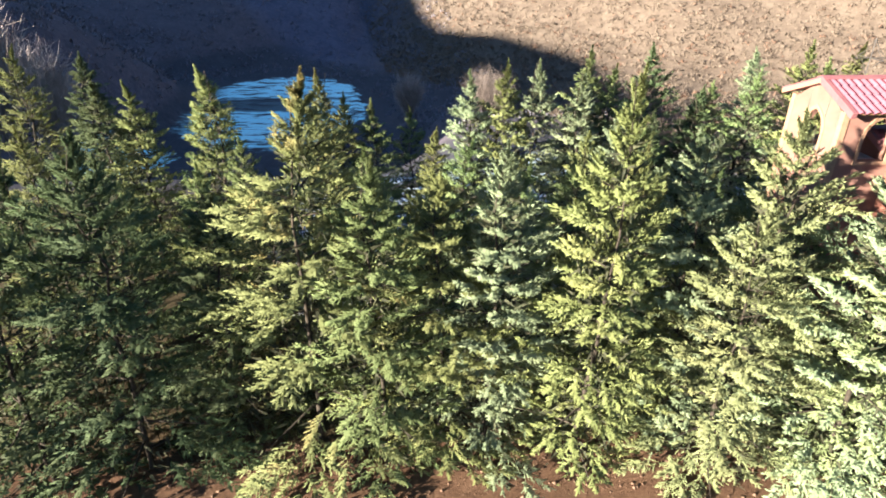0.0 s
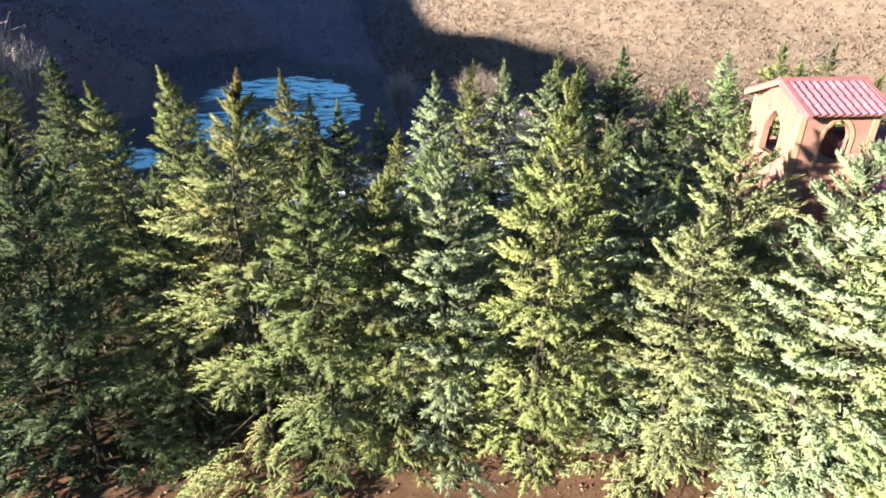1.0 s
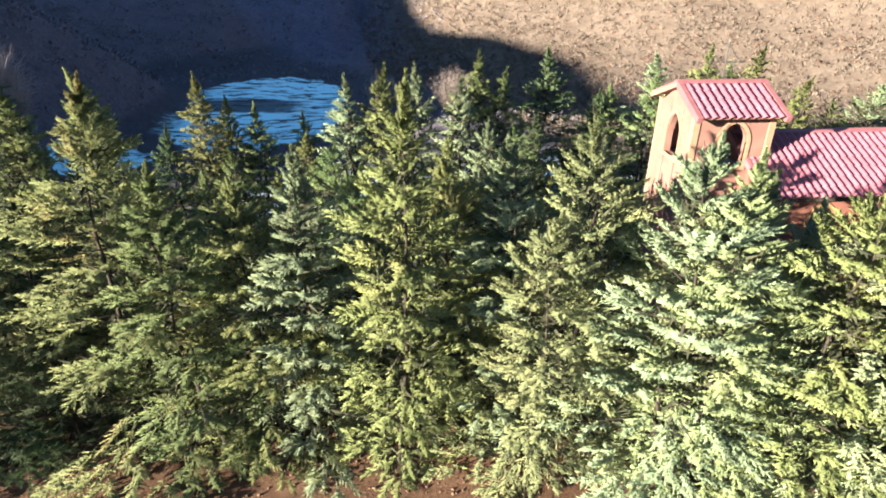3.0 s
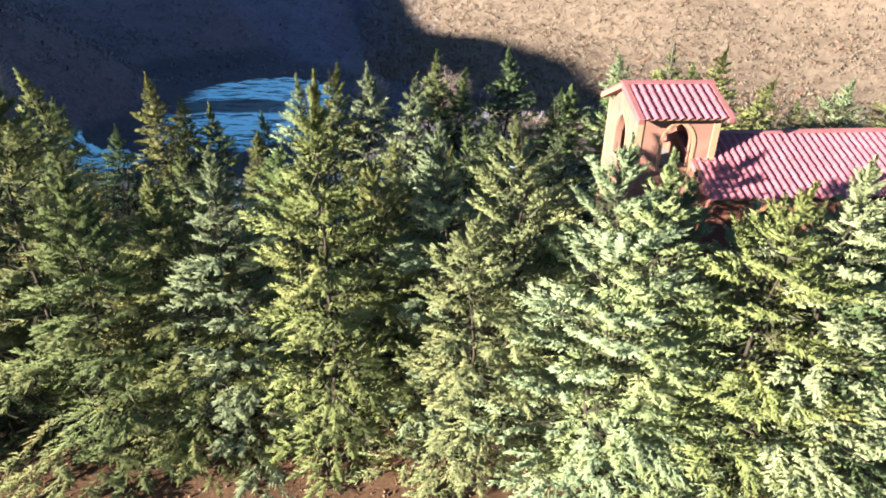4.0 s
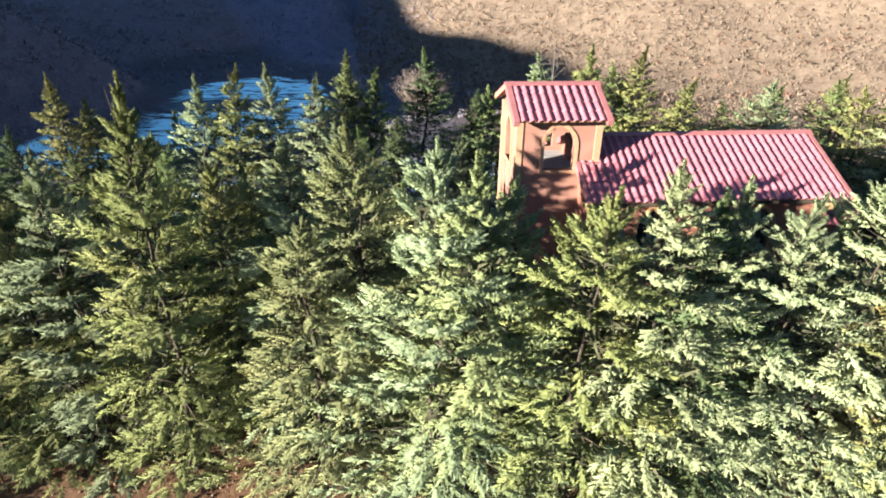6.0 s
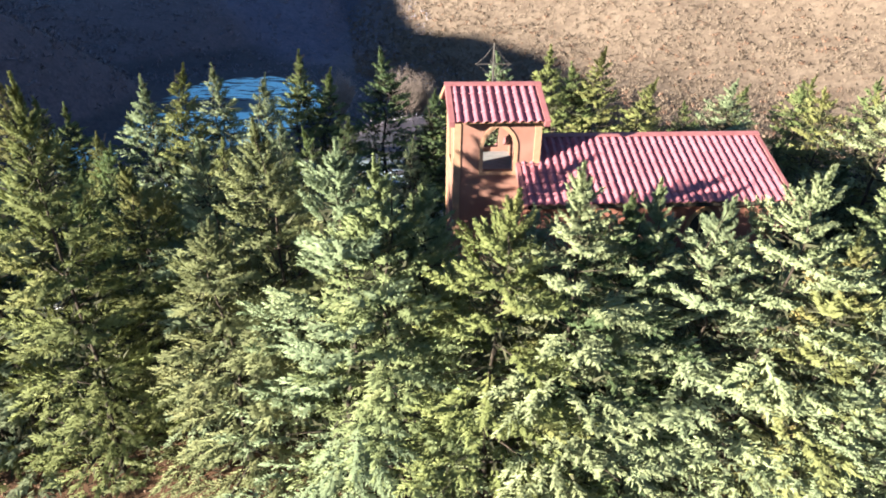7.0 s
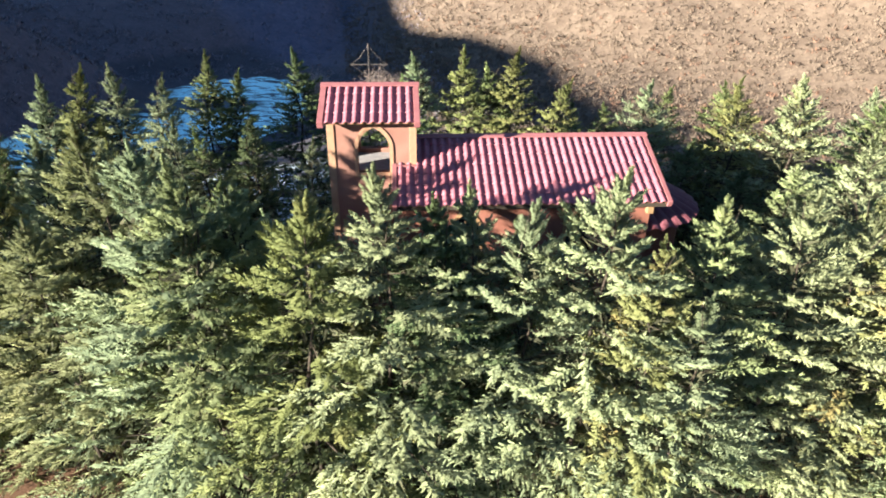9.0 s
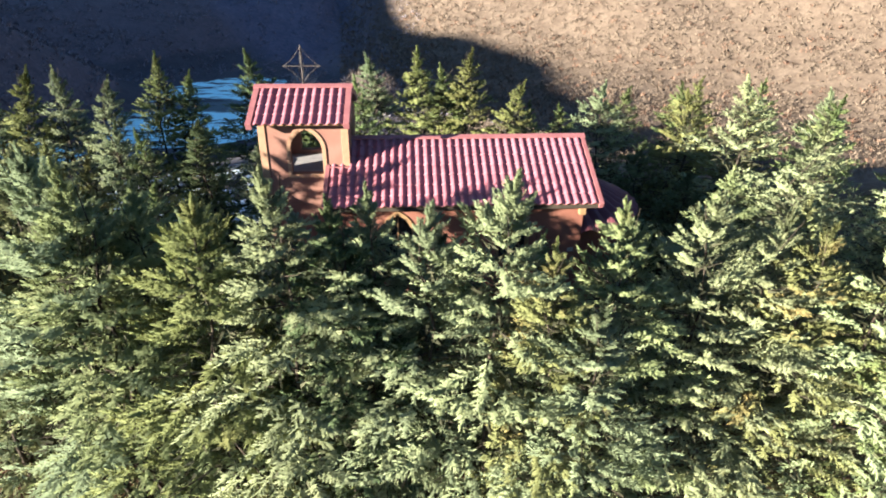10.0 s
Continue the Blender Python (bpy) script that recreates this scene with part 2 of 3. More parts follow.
def tri_mesh(name, verts, material, tris=None):
    """A mesh of triangles: loose ones from an array of shape (n, 3, 3), or indexed ones."""
    verts = np.asarray(verts, np.float32).reshape(-1, 3)
    if tris is None:
        tris = np.arange(len(verts)).reshape(-1, 3)
    n = len(tris)
    me = bpy.data.meshes.new(name)
    me.vertices.add(len(verts))
    me.vertices.foreach_set("co", verts.ravel())
    me.loops.add(3 * n)
    me.loops.foreach_set("vertex_index", np.asarray(tris, np.int32).ravel())
    me.polygons.add(n)
    me.polygons.foreach_set("loop_start", np.arange(0, 3 * n, 3, dtype=np.int32))
    me.polygons.foreach_set("loop_total", np.full(n, 3, np.int32))
    me.update(calc_edges=True)
    me.materials.append(material)
    return me


def child(name, me, parent, label="", m=None):
    ob = new(name, me)
    ob.parent = parent
    if m is not None:
        ob.matrix_basis = m
    return tagged(ob, label=label)


def part(name, bm, material, parent, label=""):
    me = bpy.data.meshes.new(name)
    bmesh.ops.recalc_face_normals(bm, faces=bm.faces)
    bm.to_mesh(me)
    bm.free()
    me.materials.append(material)
    return child(name, me, parent, label)


def box_into(bm, lo, hi, bevel=0.0):
    made = bmesh.ops.create_cube(bm, size=1.0)["verts"]
    lo, hi = Vector(lo), Vector(hi)
    for v in made:
        v.co = Vector(lo[i] + (v.co[i] + 0.5) * (hi[i] - lo[i]) for i in range(3))
    if bevel:
        edges = list({e for v in made for e in v.link_edges})
        bmesh.ops.bevel(bm, geom=edges, offset=bevel, segments=2, affect="EDGES", profile=0.5)


def box_part(name, lo, hi, material, parent, label="", bevel=0.01):
    bm = bmesh.new()
    box_into(bm, lo, hi, bevel)
    return part(name, bm, material, parent, label)


def tube(verts, faces, a, b, ra, rb, sides=5):
    a, b = Vector(a), Vector(b)
    d = (b - a).normalized()
    u = d.orthogonal().normalized()
    w = d.cross(u)
    k = len(verts)
    for c, r in ((a, ra), (b, rb)):
        for i in range(sides):
            t = 2 * math.pi * i / sides
            verts.append(c + (u * math.cos(t) + w * math.sin(t)) * r)
    for i in range(sides):
        j = (i + 1) % sides
        faces.append((k + i, k + j, k + sides + j, k + sides + i))


# ---------------------------------------------------------------- the ground
PERP = Vector((-0.469, 0.883))
DOWN = Vector((0.883, 0.469))


def smooth(t):
    t = np.clip(t, 0, 1)
    return t * t * (3 - 2 * t)


def ground_z(x, y):
    """Height of the land: terrace, valley, far hillside, the spur and the mountain that shades the valley."""
    x, y = np.asarray(x, float), np.asarray(y, float)
    z = -13.2 * smooth((y - 8.0) / (77.0 - 35.0 * np.maximum(smooth((-1.0 - x) / 10.0), smooth((x - 8.0) / 12.0))))
    z = z + 0.05 * np.sin(1.3 * x + 0.4 * y) * np.sin(0.9 * y - 0.5 * x)
    z = z + 0.35 * np.sin(0.21 * x + 1.0) * np.sin(0.17 * y) * smooth((y - 10) / 20)
    d = 0.66 * x + 0.75 * y
    k = np.maximum(d - 84.0, 0)
    rise = np.where(k < 28, 0.0125 * k * k, 9.8 + 0.70 * (k - 28))
    rise = 70 * np.tanh(rise / 70)
    k = d - 97.0
    z = z + rise + smooth(k / 15) * (0.9 * np.sin(0.13 * x - 0.10 * y) + 0.5 * np.sin(0.31 * x + 0.22 * y + 1))
    # slope that closes the valley beyond the meadow
    k = np.maximum(y - 97 - 0.9 * (x + 47), 0) * smooth((-5 - x) / 15)
    z = np.maximum(z, -13.3 + 14 * np.tanh(0.5 * k / 14) + smooth(k / 12) * (0.8 * np.sin(0.16 * x + 0.07 * y) + 0.5 * np.sin(0.33 * x - 0.2 * y)))
    # spur that comes down from the mountain into the valley
    crest = np.interp(x, [-140, -100, -70, -47, -41, -36, -20], [27, 19, 11, 1.0, -6.0, -14, -22])
    line = np.interp(x, [-140, -100, -70, -47, -38, -30, -20], [30, 38, 50, 64, 75, 85, 98])
    spur = crest - 0.50 * (np.sqrt((y - line) ** 2 + 30) - 5.5)
    # mountain across the sun
    u, s = PERP.x * x + PERP.y * y, DOWN.x * x + DOWN.y * y
    top = np.interp(u, [-400, -60, 0, 12, 21, 30, 39, 48, 58, 69, 77, 83, 92, 99, 105, 110, 118, 125, 130, 140, 165, 300, 600], [5, 10, 25, 33, 38, 43, 48, 50, 50.8, 52.3, 54, 54.8, 55.3, 55.2, 54.4, 54, 54.9, 56.8, 59.3, 70, 90, 130, 60])
    hump = top - 0.62 * (np.sqrt((s + 200) ** 2 + 100) - 10)
    z = np.maximum(z, np.maximum(spur, hump))
    return z


def build_ground():
    n, reach, k = 240, 2600.0, 6.2
    s = np.linspace(-1, 1, n + 1)
    ax = reach * np.sinh(k * s) / math.sinh(k)
    gx, gy = np.meshgrid(ax - 2.0, ax + 4.0, indexing="xy")
    gz = ground_z(gx, gy)
    rng = np.random.default_rng(3)
    gz = gz + rng.normal(0, 1, gz.shape) * np.clip((np.hypot(gx, gy) - 60) / 400, 0, 0.12)
    gz = gz + rng.normal(0, 0.012, gz.shape)
    co = np.stack([gx, gy, gz], -1).reshape(-1, 3)
    i = np.arange(n * (n + 1)).reshape(n, n + 1)[:, :-1].ravel()
    quads = np.stack([i, i + 1, i + n + 2, i + n + 1], -1)
    me = bpy.data.meshes.new("ground")
    me.from_pydata(co.tolist(), [], quads.tolist())
    me.shade_smooth()
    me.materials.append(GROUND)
    tagged(new("ground", me), "bare brown soil, grass and patchy snow running down to a dry hillside", "ground", kind="structure")


build_ground()


# ---------------------------------------------------------------- trees
def unit(v):
    return v / np.maximum(np.linalg.norm(v, axis=-1, keepdims=True), 1e-9)


def crown_shape(kind, q):
    """Crown radius from 0 to 1 against q, the depth under the tip as a share of the height."""
    if kind == "broad":
        return np.minimum(0.01 + 1.35 * q, 0.27 + 0.76 * q)
    if kind == "spire":
        return np.minimum(0.01 + 1.4 * q, 0.28 + 0.80 * q)
    return np.minimum(0.01 + 1.45 * q, 0.38 + 0.68 * q)


def limb_slope(q):
    return np.radians(np.interp(q, [0, 0.1, 0.4, 1], [64, 38, 20, -4]))


def crown_mesh(name, seed, H, R, kind, branches, puffs, shards, size, fine):
    """Feathery evergreen crown: tiered limbs, each a flat fan of soft plumes with a fringe of tiny scale-leaf sprays."""
    rng = np.random.default_rng(seed)
    i = np.arange(branches)
    q = ((i + rng.random(branches)) / branches) ** 1.08
    h = H * (1 - 0.05 - 0.945 * q)
    az = i * 2.39996 + rng.normal(0, 0.35, branches)
    lump = 1 + 0.18 * np.sin(3 * az + seed) * np.sin(7.0 * q + seed)
    L = R * crown_shape(kind, q) * lump * rng.uniform(0.60, 1.28, branches)
    el = limb_slope(q) + rng.normal(0, 0.12, branches)
    out = np.stack([np.cos(az), np.sin(az), np.zeros(branches)], -1)
    across = np.stack([-out[:, 1], out[:, 0], out[:, 2]], -1)
    t = np.clip(0.30 + 0.68 * (np.arange(puffs)[None] + 0.7 * rng.random((branches, puffs))) / puffs, 0, 1)
    t[:, 0] = rng.uniform(0.1, 0.3, branches)
    t[:, -1] = 0.90
    curve = rng.uniform(-0.20, 0.16, (branches, 1))
    along = L[:, None] * t
    flank = np.where(np.arange(puffs) % 2 == 0, 1.0, -1.0)[None] * rng.uniform(0.3, 1.0, (branches, puffs))
    flank[:, -1] = 0
    pos = out[:, None] * (along * np.cos(el)[:, None])[..., None]
    pos = pos + across[:, None] * (flank * 0.13 * L[:, None] * np.sin(np.pi * np.clip(t, 0, 0.93)))[..., None]
    pos[..., 2] = h[:, None] + along * np.sin(el)[:, None] + L[:, None] * curve * t ** 2 - 0.10 * along + rng.normal(0, 0.03, t.shape)
    rise = np.sin(el)[:, None] + 1.6 * curve * t + rng.normal(0.04, 0.09, t.shape)
    a2 = az[:, None] + flank * rng.uniform(0.4, 1.05, t.shape)
    axis = unit(np.stack([np.cos(a2) * np.cos(el)[:, None], np.sin(a2) * np.cos(el)[:, None], rise], -1))
    plen = size * rng.uniform(0.75, 1.3, t.shape) * np.clip(0.22 + L[:, None] / (0.55 * R), 0.26, 1.0) * np.interp(t, [0, 0.4, 1.0], [0.9, 1.1, 0.85])
    pos, axis, plen = pos.reshape(-1, 3), axis.reshape(-1, 3), plen.reshape(-1)
    # leader: short shoots that close up round a thin, often bent tip
    m = 22
    lead = np.zeros((m, 3))
    lead[:, 2] = H * (0.84 + 0.15 * np.arange(m) / m)
    wild = np.linspace(0.6, 0.06, m)
    lax = unit(np.stack([rng.normal(0, 1, m) * wild, rng.normal(0, 1, m) * wild, np.ones(m)], -1))
    pos, axis = np.concatenate([pos, lead]), np.concatenate([axis, lax])
    plen = np.concatenate([plen, size * np.linspace(0.40, 0.15, m)])
    bend = rng.normal(0, 0.018 * H, 2)
    up = np.clip((pos[:, 2] / H - 0.80) / 0.2, 0, 1.1)[:, None] ** 1.6
    pos[:, :2] += bend * up
    axis[:, :2] += 2.2 * bend / H * 5.0 * up * 0.4
    axis = unit(axis)
    P = len(pos)
    u1 = unit(np.cross(axis, np.array([0.03, 0.05, 0.99])) + rng.normal(0, 0.2, (P, 3)))
    u1 = unit(u1 - axis * (u1 * axis).sum(-1, keepdims=True))
    u2 = np.cross(axis, u1)
    flat = rng.uniform(0.28, 0.6, P)
    # sprigs fork forward off each plume all round, and every sprig is a small comb of scale-leaf fingers
    sprigs, fingers = shards
    s = np.clip((np.arange(sprigs)[None] + rng.random((P, sprigs))) / sprigs, 0, 1)
    th = np.arange(sprigs)[None] * 2.6 + rng.uniform(0, 6.28, (P, 1)) + rng.normal(0, 0.5, (P, sprigs))
    sd = u1[:, None] * np.cos(th)[..., None] + u2[:, None] * (flat[:, None] * np.sin(th))[..., None]
    way = unit(axis[:, None] * rng.uniform(0.7, 1.1, (P, sprigs, 1)) + sd * np.interp(s, [0, 0.6, 1], [1.0, 0.75, 0.2])[..., None])
    slen = plen[:, None] * rng.uniform(0.20, 0.34, (P, sprigs)) * np.interp(s, [0, 0.35, 1.0], [0.75, 1.0, 0.6])
    foot = pos[:, None] + axis[:, None] * (s * 0.86 * plen[:, None])[..., None]
    g = (np.arange(fingers) + 0.35) / fingers * rng.uniform(0.85, 1.1, (P, sprigs, fingers))
    base = foot[:, :, None] + way[:, :, None] * (g * slen[..., None])[..., None]
    lat = unit(np.cross(way, sd) + rng.normal(0, 0.35, way.shape))[:, :, None]
    turn = np.where(np.arange(fingers) % 2 == 0, 1.0, -1.0) * np.linspace(0.95, 0.12, fingers)
    dirn = unit(way[:, :, None] + lat * turn[None, None, :, None] + sd[:, :, None] * 0.25 + rng.normal(0, 0.16, base.shape))
    ln = (rng.uniform(0.042, 0.075, base.shape[:3]) * fine)[..., None]
    ln[:, :, 0] *= 1.25
    ln = ln * np.clip(plen / (0.75 * size), 0.55, 1.0)[:, None, None, None]
    # each finger shows its broad side outwards from the crown
    centre = pos * np.array([0, 0, 1]) - np.array([0, 0, 0.35])
    crown_out = unit(pos - centre)[:, None, None]
    nrm = unit(crown_out * 0.8 + sd[:, :, None] * 0.45 + way[:, :, None] * 0.15 + np.array([0, 0, 0.15]) + rng.normal(0, 0.11, base.shape))
    wide = unit(np.cross(nrm, dirn))
    wd = ln * rng.uniform(0.19, 0.27, base.shape[:3])[..., None]
    wd[:, :, 0] *= 1.2
    fringe = np.stack([base + wide * wd, base - wide * wd, base + dirn * ln], 3).reshape(-1, 3)
    me = tri_mesh(name, fringe, FOL["green"])
    me.shade_smooth()
    me.normals_split_custom_set_from_vertices(np.repeat(nrm.reshape(-1, 3), 3, 0).astype(np.float32))
    return me


def trunk_mesh(name, seed, H, R, kind):
    rng = random.Random(seed)
    verts, faces = [], []
    pts = [Vector((rng.gauss(0, 0.03) * k, rng.gauss(0, 0.03) * k, H * 0.97 * k / 6 - (0.15 if k == 0 else 0))) for k in range(7)]
    for k in range(6):
        tube(verts, faces, pts[k], pts[k + 1], 0.055 * (1 - k / 6.1) + 0.003, 0.055 * (1 - (k + 1) / 6.1) + 0.003, 7)
    for k in range(26):
        q = (k + 0.5) / 26
        h = H * (0.97 - 0.92 * q)
        az = k * 2.39996
        ln = R * float(crown_shape(kind, np.float64(q))) * 0.75
        el = float(limb_slope(q))
        a = Vector((0, 0, h))
        b = a + Vector((math.cos(az) * math.cos(el), math.sin(az) * math.cos(el), math.sin(el) - 0.1)) * ln
        tube(verts, faces, a, b, 0.02 * (0.4 + q), 0.005, 4)
    return mesh_of(name, verts, faces, BARK, True)


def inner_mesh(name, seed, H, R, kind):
    """Dark twig shapes added round the trunk to stop light and darken the crown."""
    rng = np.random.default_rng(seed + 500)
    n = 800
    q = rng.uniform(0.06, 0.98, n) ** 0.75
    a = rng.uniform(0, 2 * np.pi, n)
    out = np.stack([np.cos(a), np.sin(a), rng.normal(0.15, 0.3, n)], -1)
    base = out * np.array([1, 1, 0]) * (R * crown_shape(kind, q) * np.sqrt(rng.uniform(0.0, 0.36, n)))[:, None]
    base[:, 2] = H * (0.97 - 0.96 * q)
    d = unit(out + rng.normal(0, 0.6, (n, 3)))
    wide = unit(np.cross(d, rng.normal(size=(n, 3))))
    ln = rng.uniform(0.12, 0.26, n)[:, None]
    return tri_mesh(name, np.stack([base - wide * ln * 0.12, base + d * ln, base + wide * ln * 0.12], 1), INNER_SHADE)


def tree_stock(tag, count, kind, H, R, branches, puffs, shards, size, fine):
    """Some tree shapes of one kind, each a crown and a trunk mesh of height H."""
    return [(crown_mesh(f"{tag}_crown", 100 * len(tag) + 7 * i + int(10 * R) + branches, H, R, kind, branches, puffs, shards, size, fine),
             trunk_mesh(f"{tag}_trunk", i, H, R, kind), inner_mesh(f"{tag}_inner", i, H, R, kind), H) for i in range(count)]


NEAR = tree_stock("near_broad", 6, "broad", 6.5, 2.0, 62, 8, (18, 6), 0.68, 1.0)
NEARS = tree_stock("near_slim", 4, "mid", 6.2, 1.3, 66, 7, (16, 6), 0.58, 1.0)
MID = tree_stock("mid", 5, "mid", 6.0, 1.4, 56, 7, (8, 4), 0.50, 1.25)
FILL = tree_stock("fill", 3, "mid", 6.0, 1.4, 46, 6, (8, 4), 0.56, 1.9)
SPIRE = tree_stock("spire", 6, "spire", 6.2, 1.15, 96, 6, (7, 4), 0.40, 1.25)

WORDS = {"blue": "pale blue-green", "green": "fresh green", "yellow": "yellow-green", "dark": "deep green", "rust": "green and rusty-brown", "pale": "pale grey-green", "silver": "silvery"}


def evergreen(stock, i, x, y, top, tint, widen=1.0):
    crown, trunk, inner, H = stock[i % len(stock)]
    z = float(ground_z(x, y))
    k = (top - z) / H
    root = new("cypress_tree")
    root.matrix_world = Matrix.LocRotScale((x, y, z), Euler((radians(1.5 * math.sin(9 * x)), radians(1.5 * math.cos(7 * y)), 2.4 * i + x)), (k * widen, k * widen, k))
    shape = "slender" if stock is SPIRE or stock is NEARS else "dense"
    ground_word = "patchy snow" if y > -2 else "bare soil"
    tagged(root, f"{shape} {WORDS[tint]} feathery cypress tree standing in {ground_word}", "tree", group="planted cypress trees")
    child("trunk", trunk, root)
    child("inner_crown", inner, root, "dark twig filler that shades the inside of the crown")
    c = child("crown", crown, root)
    c.material_slots[0].link = "OBJECT"
    c.material_slots[0].material = FOL[tint]
    return root


TREES_NEAR = [
    # x, y, height of the tip, tint, broad, slim or narrow
    (-15.2, -3.4, 6.7, "dark", "b"), (-13.6, -2.7, 5.3, "dark", "b"), (-11.95, -2.95, 7.5, "rust", "b"),
    (-10.6, -3.5, 6.3, "green", "s"), (-9.5, -3.0, 5.9, "yellow", "b"), (-8.6, -3.3, 6.45, "blue", "s"),
    (-6.85, -3.85, 7.75, "yellow", "n"), (-5.9, -2.6, 6.0, "yellow", "b"), (-4.75, -2.75, 6.35, "blue", "b"),
    (-3.45, -3.4, 6.9, "pale", "b"), (-4.25, -4.2, 5.6, "pale", "b"), (-2.1, -4.8, 7.0, "blue", "b"), (-0.9, -4.3, 6.3, "pale", "b"),
    (0.1, -5.3, 6.5, "yellow", "b"), (1.45, -5.3, 6.8, "silver", "b"), (2.17, -5.0, 6.3, "dark", "s"), (0.76, -4.9, 5.45, "yellow", "t"),
    (2.75, -5.0, 6.35, "silver", "s"), (3.5, -5.2, 6.2, "blue", "b"), (4.5, -5.3, 6.75, "silver", "b"),
    (5.2, -5.8, 5.8, "rust", "s"), (6.7, -5.0, 6.1, "pale", "b"), (6.0, -6.1, 5.0, "blue", "b"), (8.0, -4.85, 6.15, "silver", "b"),
    (9.1, -4.95, 5.8, "silver", "b"), (9.85, -4.85, 5.6, "rust", "b"), (11.0, -5.2, 5.9, "silver", "b"), (-1.46, -5.1, 6.85, "pale", "s"), (12.3, -5.4, 6.2, "green", "b"),
]
TREES_SPIRE = [
    (-19.9, 8.5, 5.9, "dark"), (-17.0, 4.4, 5.9, "yellow"), (-15.0, 4.3, 6.3, "yellow"), (-12.0, 4.6, 6.05, "yellow"),
    (-11.5, 5.3, 5.35, "yellow"), (-10.6, 5.1, 5.15, "green"), (-9.15, 2.95, 4.9, "yellow"), (-8.0, 3.9, 6.15, "blue"),
    (-7.1, 3.8, 6.4, "yellow"), (-6.2, 3.9, 6.45, "blue"), (-4.93, 3.8, 6.15, "blue"), (-4.2, 5.7, 6.5, "green"),
    (-3.3, 5.9, 5.95, "green"), (-1.7, 6.75, 6.4, "dark"), (0.35, 6.55, 5.3, "green"), (-0.2, 6.4, 5.2, "dark"), (2.2, 7.0, 6.2, "blue"),
    (3.65, 6.85, 6.5, "yellow"), (4.45, 6.6, 5.95, "green"), (5.2, 6.6, 6.45, "yellow"), (6.7, 6.3, 5.55, "yellow"),
    (-12.6, 2.9, 5.1, "dark"), (-2.6, 4.1, 5.0, "dark"), (-18.6, 6.2, 5.6, "dark"),
]
TREES_MID = [
    (-21.8, 8.3, 6.2, "yellow"), (-18.3, 1.2, 5.6, "yellow"), (-16.6, 0.6, 5.2, "dark"), (-14.6, 0.9, 4.8, "green"), (-12.9, -0.1, 4.9, "rust"),
    (-11.2, 0.8, 4.6, "green"), (-9.4, 0.2, 4.8, "yellow"), (-7.8, 0.6, 4.7, "green"), (-6.1, 0.3, 5.0, "green"), (-4.4, 0.7, 5.1, "yellow"),
    # the tree at (-18.6, -5.3) is unseen, added to shade its right-hand neighbours
    (-2.6, 0.0, 4.6, "green"), (-16.9, -3.6, 6.2, "dark"), (-18.6, -3.0, 6.4, "green"), (-18.6, -5.3, 6.3, "green"), (-17.6, -1.0, 5.6, "dark"),
    (9.5, 6.0, 5.6, "blue"), (8.3, 6.6, 4.7, "green"), (11.8, 4.8, 5.6, "yellow"), (12.6, 6.9, 5.3, "green"), (12.5, 2.6, 6.4, "silver"),
    (12.2, -0.7, 5.7, "silver"), (13.8, 0.9, 5.6, "silver"), (10.6, 1.9, 4.1, "dark"), (11.2, -2.6, 5.1, "pale"), (13.0, -3.0, 5.8, "pale"),
    (10.3, 4.1, 4.2, "dark"), (14.6, -1.2, 5.9, "silver"), (15.2, 3.2, 5.7, "green"), (-20.4, 2.6, 6.0, "dark"), (1.6, 6.1, 5.75, "green"),
    (7.4, 7.4, 4.6, "green"), (-13.9, 2.4, 4.9, "green"), (-15.8, 6.6, 5.0, "green"), (-9.6, 6.4, 4.6, "green"), (-0.9, 3.1, 4.6, "blue"), (-3.4, 2.2, 5.2, "green"), (-5.4, 1.6, 5.2, "yellow"), (-8.4, 1.9, 5.0, "green"),
    (-4.4, 2.6, 5.3, "blue"), (14.2, 5.6, 5.2, "yellow"), (16.6, 5.4, 5.4, "blue"), (17.4, 1.4, 5.8, "green"), (16.2, -3.4, 6.0, "blue"), (11.0, -0.2, 4.9, "pale"), (10.8, 7.8, 5.0, "green"), (13.6, 8.4, 5.2, "yellow"), (15.6, 7.6, 5.3, "green"), (-7.5, -1.0, 5.4, "green"), (-3.6, -1.2, 5.0, "yellow"), (-10.8, 2.4, 4.6, "green"),
    # row mostly hidden behind the near trees, added to shade the nave wall
    (-0.7, -3.0, 5.2, "blue"), (1.1, -3.2, 5.3, "blue"), (2.3, -3.3, 5.1, "green"), (3.9, -3.2, 4.9, "dark"), (5.6, -3.4, 4.9, "green"), (-2.4, -2.9, 5.1, "green"),
]
for i, (x, y, top, tint, form) in enumerate(TREES_NEAR):
    evergreen(NEAR if form == "b" else NEARS, i, x, y, top + 0.12, tint, {"n": 0.8, "t": 0.6}.get(form, 1.0))
for i, (x, y, top, tint) in enumerate(TREES_SPIRE):
    evergreen(SPIRE, i, x, y, top + 0.12, tint, 1.3 if y > 5.8 else 1.12)
for i, (x, y, top, tint) in enumerate(TREES_MID):
    evergreen(FILL if tint == "dark" else MID, i, x, y, top + 0.08, tint, 1.25 if x > 8 else 1.0)


